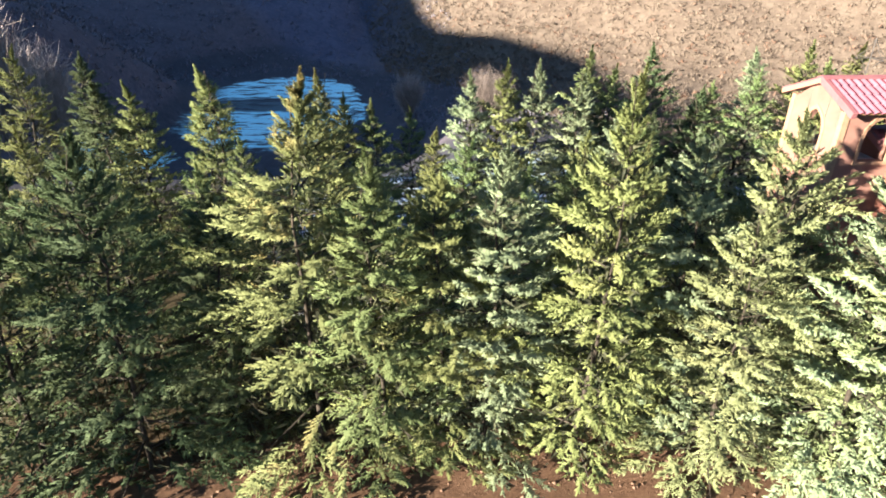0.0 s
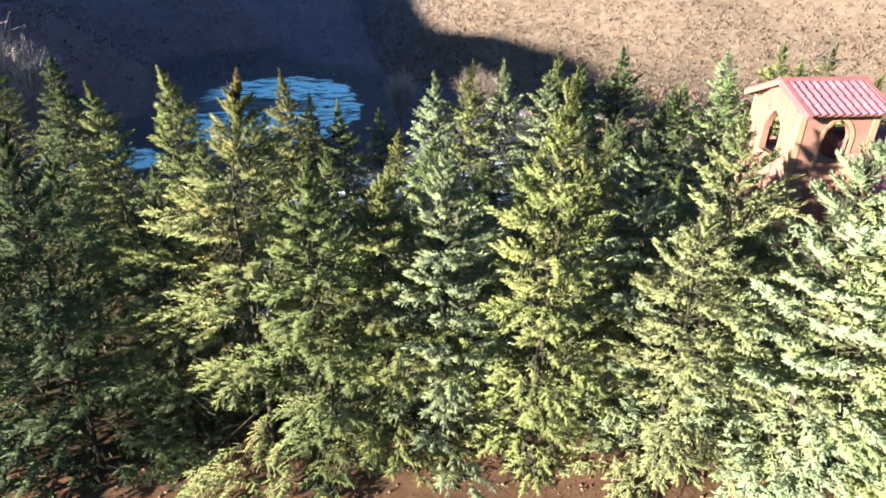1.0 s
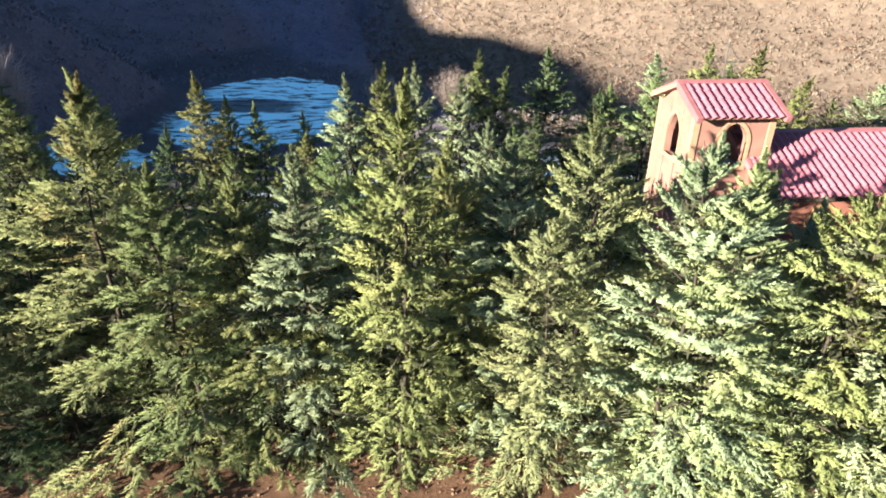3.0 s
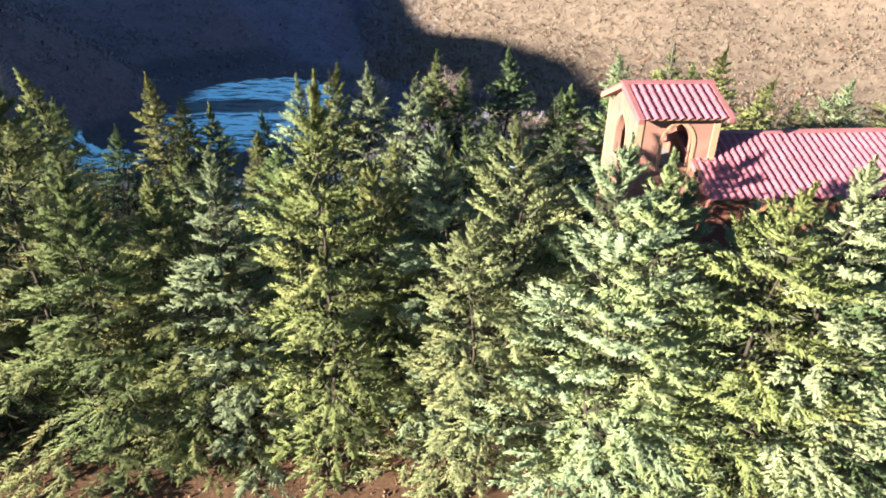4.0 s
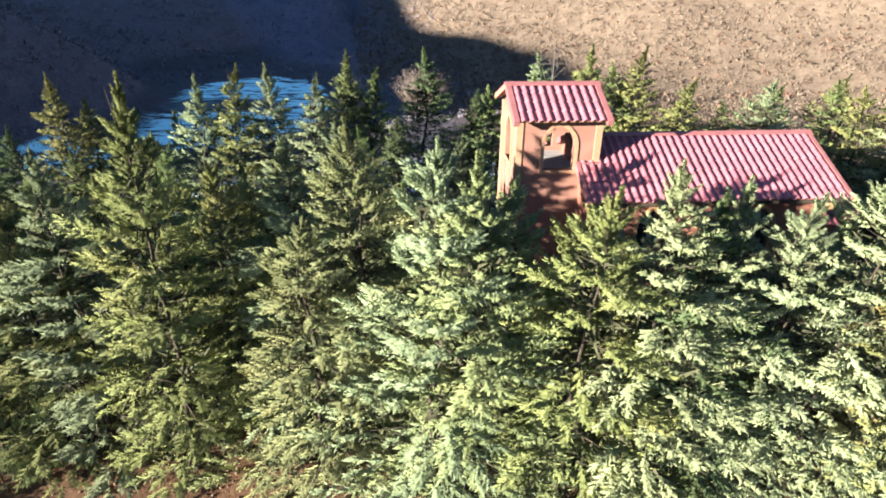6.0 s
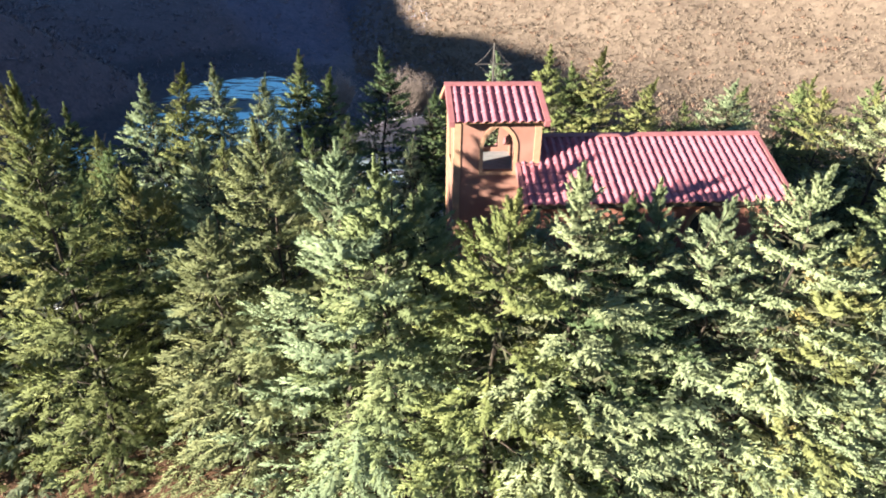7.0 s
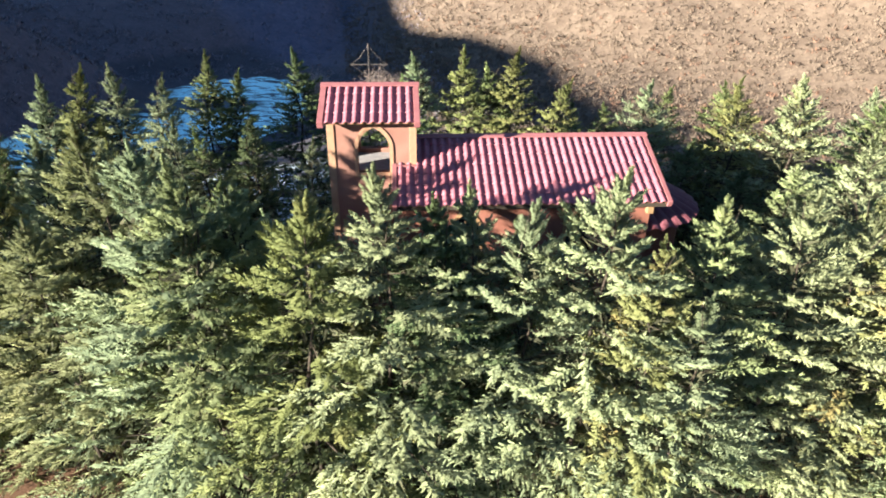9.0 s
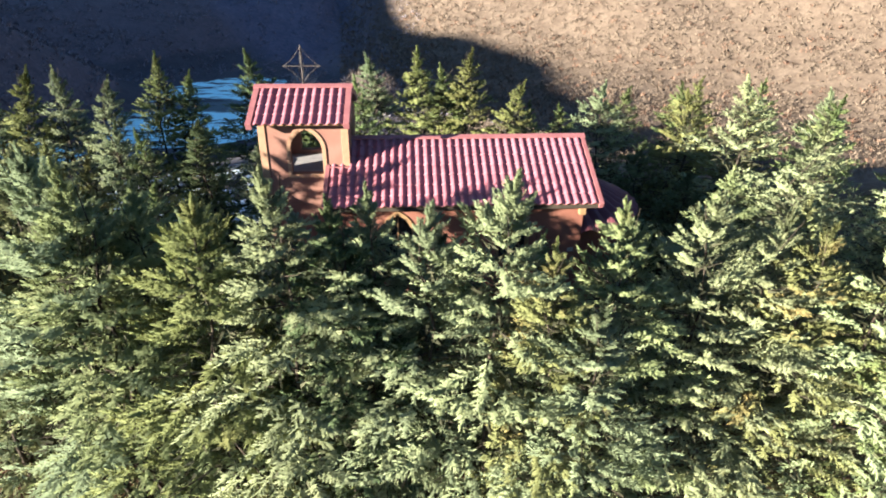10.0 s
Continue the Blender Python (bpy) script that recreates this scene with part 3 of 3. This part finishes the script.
def bare_bush(name, seed, x, y, H, W, count, label, trunk=0.0, twigs=BARE):
    """A leafless twiggy crown: thin shoots that rise and spread from the foot, each with side twigs."""
    rng = np.random.default_rng(seed)
    az = rng.uniform(0, 2 * np.pi, count)
    spread = np.sqrt(rng.random(count))
    ln = rng.uniform(0.55, 1.0, count)
    tip = np.stack([np.cos(az) * spread * W / 2 * ln, np.sin(az) * spread * W / 2 * ln, trunk + (H - trunk) * ln * np.sqrt(1 - 0.55 * spread ** 2)], -1)
    foot = np.stack([0.08 * W * rng.normal(size=count), 0.08 * W * rng.normal(size=count), np.full(count, trunk * 0.8)], -1)
    if trunk:
        foot[:, :2] *= 0.3
        foot[:, 2] += rng.uniform(0, 0.5, count) * (H - trunk)
    t = rng.uniform(0.35, 1.0, (count, 12))
    along = foot[:, None] + (tip - foot)[:, None] * t[..., None] + np.array([0, 0, -0.05 * H]) * (t * (1 - t))[..., None]
    d0 = unit(tip - foot)
    d1 = unit(d0[:, None] + rng.normal(0, 0.55, (count, 12, 3)))
    l1 = (0.13 * H * rng.uniform(0.5, 1.2, (count, 12)))[..., None]
    starts = np.concatenate([foot, along.reshape(-1, 3)])
    ends = np.concatenate([tip, (along + d1 * l1).reshape(-1, 3)])
    w = np.concatenate([np.full(count, 0.0036 * H), np.full(count * 12, 0.0019 * H)])[:, None]
    side = unit(np.cross(ends - starts, rng.normal(size=starts.shape)))
    tris = np.stack([starts - side * w, starts + side * w, ends], 1)
    root = new(name)
    root.location = (x, y, float(ground_z(x, y)))
    tagged(root, label, "bare tree" if trunk else "bush")
    tagged(child("twig_crown", tri_mesh("twig_crown", tris, twigs), root), kind="stuff")
    v, f = [], []
    rr = random.Random(seed)
    if trunk:
        tube(v, f, (0, 0, -0.2), (0.1, 0, H * 0.45), 0.03 * H * 0.5, 0.012 * H, 7)
        tube(v, f, (0.1, 0, H * 0.45), (0.0, 0.1, H * 0.85), 0.012 * H, 0.004 * H, 6)
    for k in range(6):
        a = 1.05 * k + rr.random()
        tube(v, f, (0, 0, trunk * 0.8 - 0.1), (math.cos(a) * W * 0.22, math.sin(a) * W * 0.22, trunk + (H - trunk) * 0.55), 0.012 * H, 0.004 * H, 5)
    child("stem", mesh_of("stem", v, f, BARE, True), root)


bare_bush("bare_tree", 4, -33.5, 28.0, 12.2, 5.0, 760, "leafless pale grey deciduous tree at the edge of the trees", 1.6, PALE_TWIGS)
bare_bush("bare_tree", 9, -30.6, 27.5, 9.9, 4.0, 520, "leafless pale grey deciduous tree with a twiggy crown", 1.4, PALE_TWIGS)
bare_bush("bare_tree", 19, -36.5, 28.5, 13.0, 6.0, 800, "tall leafless pale grey deciduous tree", 1.8, PALE_TWIGS)
bare_bush("bare_bush", 12, -7.1, 52.0, 9.0, 3.9, 300, "leafless pinkish-grey bush beside the icy meadow", 4.0, PALE_TWIGS)
bare_bush("bare_bush", 15, -0.4, 43.5, 4.6, 5.6, 520, "large leafless pinkish-grey bush on the slope")
bare_bush("bare_bush", 21, 0.9, 45.0, 4.2, 4.2, 380, "leafless pinkish-grey bush on the slope")
bare_bush("bare_bush", 27, -0.2, 7.9, 4.4, 1.8, 200, "small leafless reddish bush behind the cypress trees")


# ---------------------------------------------------------------- scrub on the hillside
def scrub(name, label, material, seed, count, box, keep, size, shards):
    """Low twiggy bushes, each a loose tuft of fine dry twigs."""
    rng = np.random.default_rng(seed)
    x = rng.uniform(box[0], box[1], count)
    y = rng.uniform(box[2], box[3], count)
    ok = keep(x, y)
    x, y = x[ok], y[ok]
    z = ground_z(x, y)
    r = size * rng.uniform(0.5, 1.3, len(x)) ** 1.3
    r = r * np.clip(0.30 + y / 90, 0.4, 1.0)
    P = len(x)
    d = unit(rng.normal(size=(P, shards, 3)) + np.array([0, 0, 0.5]))
    d[..., 2] = np.abs(d[..., 2])
    tall = rng.uniform(0.55, 1.0, (P, 1, 1))
    foot = np.stack([x, y, z], -1)
    base = foot[:, None] + d * np.array([1, 1, 0.9]) * tall * (r[:, None] * rng.uniform(0.35, 1.0, (P, shards)))[..., None]
    dirn = unit(d * 0.6 + np.array([0, 0, 0.5]) + rng.normal(0, 0.5, d.shape))
    wide = unit(np.cross(d, dirn) + rng.normal(0, 0.2, d.shape))
    ln = (r[:, None] * rng.uniform(0.25, 0.55, (P, shards)))[..., None]
    twigs = np.stack([base + wide * ln * 0.2, base - wide * ln * 0.2, base + dirn * ln], 2).reshape(-1, 3)
    me = tri_mesh(name, twigs, material)
    me.shade_smooth()
    me.normals_split_custom_set_from_vertices(np.repeat(unit(d + rng.normal(0, 0.15, d.shape)).reshape(-1, 3), 3, 0).astype(np.float32))
    tagged(new(name, me), label, "shrubs", kind="stuff")


hillside = lambda x, y: ((0.66 * x + 0.75 * y > 68) | ((x > 4) & (y > 12))) & (0.66 * x + 0.75 * y < 124) & (x > -0.1 * y + 2)
scrub("hillside_scrub", "dense dry tan brushwood covering the sunlit hillside", SCRUB, 5, 29000, (-20, 105, 12, 160), hillside, 0.8, 11)
scrub("hillside_scrub", "scattered russet oak scrub on the dry hillside", RUSSET, 6, 2600, (-20, 105, 40, 160), hillside, 0.8, 18)
meadow = lambda x, y: (((x + 26) / 17) ** 2 + ((y - 71) / 30) ** 2 < 1.0) & (ground_z(x, y) < -10.5)
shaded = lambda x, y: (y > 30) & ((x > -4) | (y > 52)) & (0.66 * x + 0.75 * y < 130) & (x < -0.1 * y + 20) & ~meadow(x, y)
scrub("valley_scrub", "leafless scrub in the shaded valley, its shade tinted in as blue-grey", SHADE_SCRUB, 8, 9500, (-110, 40, 36, 200), shaded, 0.85, 13)
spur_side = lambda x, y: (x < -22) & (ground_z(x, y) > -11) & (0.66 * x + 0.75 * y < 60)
scrub("spur_scrub", "brown leafless brushwood on the spur, with bluish shade in its colour", SHADE_BROWN, 11, 5200, (-110, -22, 34, 110), spur_side, 0.8, 14)


def soil_clods():
    """Loose clods and small stones on the bare strip in front of the trees."""
    rng = np.random.default_rng(31)
    n = 1900
    x, y = rng.uniform(-15, 0, n), rng.uniform(-6.2, -2.6, n)
    r = 0.008 + 0.045 * rng.random(n) ** 2.5
    z = ground_z(x, y) + 0.2 * r
    octa = np.array([[1, 0, 0], [0, 1, 0], [-1, 0, 0], [0, -1, 0], [0, 0, 0.8], [0, 0, -0.6]])
    v = octa[None] * r[:, None, None] * rng.uniform(0.6, 1.4, (n, 6, 3)) + np.stack([x, y, z], -1)[:, None]
    pat = np.array([[0, 1, 4], [1, 2, 4], [2, 3, 4], [3, 0, 4], [1, 0, 5], [2, 1, 5], [3, 2, 5], [0, 3, 5]])
    tris = (pat[None] + 6 * np.arange(n)[:, None, None]).reshape(-1, 3)
    tagged(new("soil_clods", tri_mesh("soil_clods", v.reshape(-1, 3), CLOD, tris)), "loose reddish-brown clods and pebbles on bare soil", "clods", kind="stuff")


soil_clods()


# ---------------------------------------------------------------- the chapel
chapel = new("chapel")
tagged(chapel, "small salmon-plastered chapel with red tiled roofs and an open belfry", "chapel")


def arch_points(x0, x1, spring, apex, n=8):
    """Points of a pointed arch from left to right."""
    w, rise = x1 - x0, (apex - spring) / math.sin(math.pi / 3)
    left = [(x0 + w * (1 - math.cos(t)), spring + rise * math.sin(t)) for t in (math.pi / 3 * k / n for k in range(n + 1))]
    return left + [(x0 + x1 - x, z) for x, z in reversed(left[:-1])]


def wall_panel(w, z0, top, openings, thick):
    """A wall from 0 to w along x, its face on y = 0, with pointed openings (x0, x1, sill, spring, apex). top: height as a function of x."""
    bm = bmesh.new()

    def slab(poly):
        f = [bm.verts.new((x, 0, z)) for x, z in poly]
        b = [bm.verts.new((x, thick, z)) for x, z in poly]
        bm.faces.new(f)
        bm.faces.new(b[::-1])
        for i in range(len(poly)):
            j = (i + 1) % len(poly)
            bm.faces.new((f[j], f[i], b[i], b[j]))

    def column(a, b, lo_a, lo_b):
        cuts = [a, b]
        if a < w / 2 < b:
            cuts = [a, w / 2, b]
        for p, q in zip(cuts, cuts[1:]):
            f = lambda x: lo_a + (lo_b - lo_a) * (x - a) / (b - a)
            slab([(p, f(p)), (q, f(q)), (q, top(q)), (p, top(p))])

    x = 0.0
    for x0, x1, sill, spring, apex in openings:
        column(x, x0, z0, z0)
        slab([(x0, z0), (x1, z0), (x1, sill), (x0, sill)])
        pts = arch_points(x0, x1, spring, apex)
        for (xa, za), (xb, zb) in zip(pts, pts[1:]):
            column(xa, xb, za, zb)
        x = x1
    column(x, w, z0, z0)
    bmesh.ops.remove_doubles(bm, verts=bm.verts, dist=0.0005)
    return bm


def arch_trim(x0, x1, sill, spring, apex, width, proud, deep, close=True):
    """A raised band round a pointed opening, its back deep inside the wall's face at y = 0."""
    inner = [(x0, sill)] + arch_points(x0, x1, spring, apex) + [(x1, sill)]
    k = width
    outer = [(x0 - k, sill - (k if close else 0))] + arch_points(x0 - k, x1 + k, spring, apex + 1.25 * k) + [(x1 + k, sill - (k if close else 0))]
    bm = bmesh.new()
    ring = []
    for (xi, zi), (xo, zo) in zip(inner, outer):
        ring.append([bm.verts.new(p) for p in ((xi, -proud, zi), (xo, -proud, zo), (xo, deep, zo), (xi, deep, zi))])
    seq = list(zip(ring, ring[1:])) + ([(ring[-1], ring[0])] if close else [])
    for a, b in seq:
        for i in range(4):
            j = (i + 1) % 4
            bm.faces.new((a[i], a[j], b[j], b[i]))
    if not close:
        bm.faces.new(ring[0])
        bm.faces.new(ring[-1][::-1])
    return bm


def placed(bm, m):
    bmesh.ops.transform(bm, matrix=m, verts=bm.verts)
    return bm


TW, TZ, TWALL = 1.92, 5.98, 0.16           # tower: width, wall top under the eaves, wall thickness
RIDGE = 6.57
gable = lambda x: TZ + (RIDGE - 0.10 - TZ) * (1 - abs(x - TW / 2) / (TW / 2))
flat = lambda x: TZ
OPEN = (0.64, 1.34, 4.80, 5.36, 5.84)
SIDES = [
    ("front", pose(0, 0, 0), flat, TW), ("back", pose(TW, TW, 0, 0, 0, 180), flat, TW),
    ("west", pose(0, TW, 0, 0, 0, -90), gable, TW), ("east", pose(TW, 0, 0, 0, 0, 90), gable, TW),
]
tower = part("tower", placed(wall_panel(TW, -0.3, flat, [OPEN], TWALL), SIDES[0][1]), PLASTER, chapel, "square salmon plaster bell tower")
for tag, m, topline, w in SIDES[1:]:
    inset = TWALL + 0.002 if topline is gable else 0.0
    bm = wall_panel(TW, -0.3, topline, [OPEN], TWALL)
    if inset:
        for v in bm.verts:
            v.co.x = inset + v.co.x * (TW - 2 * inset) / TW if v.co.z < TZ + 0.001 else v.co.x
    part("wall", placed(bm, m), PLASTER, tower)
for tag, m, topline, w in SIDES:
    part("arch_trim", placed(arch_trim(*OPEN, 0.085, 0.028, 0.06), m), TRIM, tower, "cream band round the pointed opening")
for cx, cy in ((0, 0), (TW, 0), (0, TW), (TW, TW)):
    sx, sy = (-1 if cx == 0 else 1), (-1 if cy == 0 else 1)
    bm = bmesh.new()
    box_into(bm, (min(cx + 0.025 * sx, cx - 0.135 * sx), min(cy + 0.025 * sy, cy - 0.03 * sy), -0.3), (max(cx + 0.025 * sx, cx - 0.135 * sx), max(cy + 0.025 * sy, cy - 0.03 * sy), TZ + 0.01), 0.006)
    part("corner_trim", bm, TRIM, tower, "cream corner band")
    bm = bmesh.new()
    box_into(bm, (min(cx + 0.022 * sx, cx - 0.03 * sx), min(cy - 0.031 * sy, cy - 0.12 * sy), -0.3), (max(cx + 0.022 * sx, cx - 0.03 * sx), max(cy - 0.031 * sy, cy - 0.12 * sy), TZ + 0.005), 0.006)
    part("corner_trim", bm, TRIM, tower, "cream corner band")
box_part("belfry_floor", (TWALL, TWALL, 4.55), (TW - TWALL, TW - TWALL, 4.70), CONCRETE, tower, "grey concrete belfry floor")

# nave
NX0, NX1, NY0, NY1, NZ, NR = 1.52, 7.14, -0.95, 2.75, 4.42, 5.35
NW = NX1 - NX0
nave_windows = [(1.18, 1.78, 3.0, 3.72, 4.16), (3.75, 4.35, 3.0, 3.72, 4.16)]
nave = part("nave", placed(wall_panel(NW, -0.4, lambda x: NZ, nave_windows, 0.18), pose(NX0, NY0, 0)), NAVE_PLASTER, chapel, "low terracotta plaster nave")
part("wall", placed(wall_panel(NW, -0.4, lambda x: NZ, [], 0.18), pose(NX1, NY1, 0, 0, 0, 180)), NAVE_PLASTER, nave)
ND = NY1 - NY0 - 0.364
ngable = lambda x: NZ + (NR - 0.1 - NZ) * (1 - abs(x - ND / 2) / (ND / 2))
part("gable_wall", placed(wall_panel(ND, -0.4, ngable, [], 0.16), pose(NX1, NY0 + 0.182, 0, 0, 0, 90)), NAVE_PLASTER, nave)
part("gable_wall", placed(wall_panel(ND, -0.4, ngable, [], 0.16), pose(NX0, NY1 - 0.182, 0, 0, 0, -90)), NAVE_PLASTER, nave)
for win in nave_windows:
    part("arch_trim", placed(arch_trim(*win, 0.08, 0.03, 0.05), pose(NX0, NY0, 0)), WOOD, nave, "pale wooden window surround")
    box_part("pane", (NX0 + win[0] - 0.02, NY0 + 0.09, win[2] - 0.02), (NX0 + win[1] + 0.02, NY0 + 0.10, win[4] + 0.02), PANE, nave, "dark window pane", 0)
    box_part("mullion", (NX0 + (win[0] + win[1]) / 2 - 0.018, NY0 + 0.06, win[2]), (NX0 + (win[0] + win[1]) / 2 + 0.018, NY0 + 0.088, win[4] - 0.05), WOOD, nave)
box_part("beam_end", (NX1 - 0.12, NY0 - 0.14, 4.14), (NX1 + 0.02, NY0 - 0.003, 4.33), WOOD, nave, "pale wooden beam end", 0.006)
box_part("wall_plate", (6.86, NY0 - 0.02, 3.18), (7.0, NY0 - 0.004, 3.27), CONCRETE, nave, "small pale plate", 0.003)


# roofs of stamped tiles
def tile_mesh(pitch, length):
    seg, verts, faces = 8, [], []
    for row, (s, lift) in enumerate(((0.0, 0.022), (0.02, 0.026), (0.75 * length, 0.012), (length, 0.004))):
        for i in range(seg + 1):
            w = i / seg
            bow = 0.5 - 0.5 * math.cos(2 * math.pi * w)
            z = lift + 0.064 * bow ** 0.95
            verts.append((pitch * (w - 0.5), s - 0.012 * bow * (row < 2), z))
    lip = len(verts)
    for i in range(seg + 1):
        x, s, z = verts[i]
        verts.append((x, s + 0.004, z - 0.022))
    for row in range(3):
        for i in range(seg):
            k = row * (seg + 1) + i
            faces.append((k, k + 1, k + seg + 2, k + seg + 1))
    for i in range(seg):
        faces.append((lip + i, lip + i + 1, i + 1, i))
    return mesh_of("tile", verts, faces, TILE, True)


def slope_matrix(x, y, z, pitch_angle, back=False):
    """Local x along the eave, y up the slope."""
    return pose(x, y, z, math.degrees(pitch_angle), 0, 180 if back else 0)


def tiled_roof(name, x0, x1, y_eave, z_eave, y_ridge, z_ridge, cols, rows, label, verge):
    run, rise = y_ridge - y_eave, z_ridge - z_eave
    ang, length = math.atan2(rise, run), math.hypot(run, rise)
    bm = bmesh.new()
    for back in (False, True):
        sub = bmesh.new()
        box_into(sub, (x0 + 0.03, 0.03, -0.035), (x1 - 0.03, length - 0.002, -0.008), 0.0)
        placed(sub, slope_matrix(x0 + x1 if back else 0, 2 * y_ridge - y_eave if back else y_eave, z_eave, ang, back))
        me = bpy.data.meshes.new("deck")
        sub.to_mesh(me)
        sub.free()
        bm.from_mesh(me)
        bpy.data.meshes.remove(me)
    roof = part(name, bm, WOOD, chapel, label)
    a, b = x0 + verge, x1 - verge
    pitch, step = (b - a) / cols, length / rows
    me = tile_mesh(pitch * 1.002, step * 1.04)
    m0 = slope_matrix(0, y_eave, z_eave, ang)
    for r in range(rows):
        for c in range(cols):
            jig = 0.0015 * math.sin(12.9 * c + 78.2 * r)
            child("tile", me, roof, "", m0 @ Matrix.Translation((a + pitch * (c + 0.5), step * r - 0.01, jig)))
    # the far slope, one sheet
    bmb = bmesh.new()
    m1 = slope_matrix(x0 + x1, 2 * y_ridge - y_eave, z_eave, ang, True)
    for r in range(rows):
        for c in range(cols):
            k = len(bmb.verts)
            bmb.from_mesh(me)
            bmb.verts.ensure_lookup_table()
            mm = m1 @ Matrix.Translation((x0 + verge + pitch * (c + 0.5), step * r - 0.01, 0))
            for v in bmb.verts[k:]:
                v.co = mm @ v.co
    part("tile_sheet", bmb, TILE, roof)
    # verge boards and ridge cap
    for xv in (x0, x1 - verge):
        for back in (False, True):
            bmv = bmesh.new()
            mv = slope_matrix(x0 + x1, 2 * y_ridge - y_eave, z_eave, ang, True) if back else m0
            xa = (x0 + x1 - xv - verge) if back else xv
            xa = x0 + x1 - xa - verge if back else xa
            box_into(bmv, (xa if not back else x0 + x1 - xa - verge, -0.03, -0.09), ((xa if not back else x0 + x1 - xa - verge) + verge, length + 0.004, 0.062), 0.008)
            part("verge_flashing", placed(bmv, mv), FLASH, roof, "plain red edge flashing")
    if verge > 0.12:
        bmv = bmesh.new()
        box_into(bmv, (x1 - 0.002, -0.032, -0.085), (x1 + 0.014, length, 0.012), 0.003)
        part("barge_board", placed(bmv, slope_matrix(x0 + x1, 2 * y_ridge - y_eave, z_eave, ang, True)), TRIM, roof, "pale barge board")
    bmr = bmesh.new()
    for side in (-1, 1):
        w = 0.13
        p = [(x0 - 0.01, 0, 0.085), (x1 + 0.01, 0, 0.085), (x1 + 0.01, side * w, 0.085 - w * math.tan(ang) * 0.95), (x0 - 0.01, side * w, 0.085 - w * math.tan(ang) * 0.95)]
        top_v = [bmr.verts.new((x, y_ridge + y, z_ridge + z)) for x, y, z in p]
        low_v = [bmr.verts.new((x, y_ridge + y, z_ridge + z - 0.02)) for x, y, z in p]
        bmr.faces.new(top_v)
        bmr.faces.new(low_v[::-1])
        for i in range(4):
            j = (i + 1) % 4
            bmr.faces.new((top_v[i], low_v[i], low_v[j], top_v[j]))
    part("ridge_cap", bmr, FLASH, roof, "folded red ridge cap")
    return roof


tiled_roof("nave_roof", 1.39, 7.50, -1.193, 4.44, 0.90, 5.33, 31, 7, "pinkish-red stamped tile roof over the nave", 0.10)
tiled_roof("tower_roof", -0.17, 2.02, -0.39, 6.03, 0.88, 6.55, 10, 4, "pinkish-red stamped tile roof over the belfry", 0.13)
box_part("roof_apron", (1.385, -0.10, 4.93), (1.96, -0.02, 4.985), FLASH, chapel, "red flashing against the tower", 0.006)
box_part("eave_board", (1.45, -1.15, 4.33), (7.44, -1.12, 4.43), BARK, chapel, "brown eave board", 0.004)
for k in range(9):
    box_part("rafter_end", (1.7 + 0.69 * k, -1.12, 4.34), (1.77 + 0.69 * k, -0.96, 4.41), WOOD, chapel, "", 0.004)


# apse with a half-round roof
def build_apse():
    cx, cy, r, eave_r = NX1 + 0.004, 0.90, 1.45, 1.86
    n = 14
    bm = bmesh.new()
    rings = []
    for rad, z in ((r, -0.4), (r, 3.62), (r - 0.15, 3.62), (r - 0.15, -0.4)):
        rings.append([bm.verts.new((cx + rad * math.sin(math.pi * k / n), cy - rad * math.cos(math.pi * k / n), z)) for k in range(n + 1)])
    for i in range(3):
        for k in range(n):
            bm.faces.new((rings[i][k], rings[i][k + 1], rings[i + 1][k + 1], rings[i + 1][k]))
    apse = part("apse", bm, NAVE_PLASTER, chapel, "rounded terracotta plaster apse")
    ribs = 15
    for k in range(ribs):
        a0, a1 = math.pi * k / ribs, math.pi * (k + 1) / ribs
        bm = bmesh.new()
        rows = 7
        grid = []
        for j in range(rows + 1):
            t = j / rows
            rad = 0.05 + (eave_r - 0.05) * t
            line = []
            for i in range(5):
                a = a0 + (a1 - a0) * i / 4
                bow = 0.075 * math.sin(math.pi * i / 4) ** 1.3 * (0.25 + 0.75 * t)
                line.append(bm.verts.new((cx + rad * math.sin(a), cy - rad * math.cos(a), 4.55 - 0.92 * t + bow + 0.012 * (1 - (j % 2)))))
            grid.append(line)
        for j in range(rows):
            for i in range(4):
                bm.faces.new((grid[j][i], grid[j + 1][i], grid[j + 1][i + 1], grid[j][i + 1]))
        bmesh.ops.solidify(bm, geom=bm.faces[:], thickness=0.012)
        part("roof_segment", bm, TILE, apse)


build_apse()


def build_cross():
    c = new("roof_cross")
    tagged(c, "thin rusty iron cross with wire bracing on the belfry ridge", "cross")
    x, y, z0, z1, arm = 0.92, 0.88, 6.60, 7.47, 7.02

    def rod(name, pts, r, label=""):
        v, f = [], []
        for a, b in zip(pts, pts[1:]):
            tube(v, f, a, b, r, r, 6)
        child(name, mesh_of(name, v, f, IRON, True), c, label)

    rod("post", [(x, y, z0), (x, y, z1)], 0.016)
    rod("arm", [(x - 0.42, y, arm), (x + 0.42, y, arm)], 0.012)
    rod("arm", [(x, y - 0.42, arm), (x, y + 0.42, arm)], 0.012)
    for dx, dy in ((-0.40, 0), (0.40, 0), (0, -0.40), (0, 0.40)):
        for zz in (z1 - 0.03, z0 + 0.06):
            pts = []
            for k in range(7):
                t = k / 6
                sag = 1 - 0.16 * math.sin(math.pi * t)
                pts.append((x + dx * (1 - t) * sag, y + dy * (1 - t) * sag, arm + (zz - arm) * t * (2 - sag) ** -0.5))
            rod("brace_wire", pts, 0.006)


build_cross()
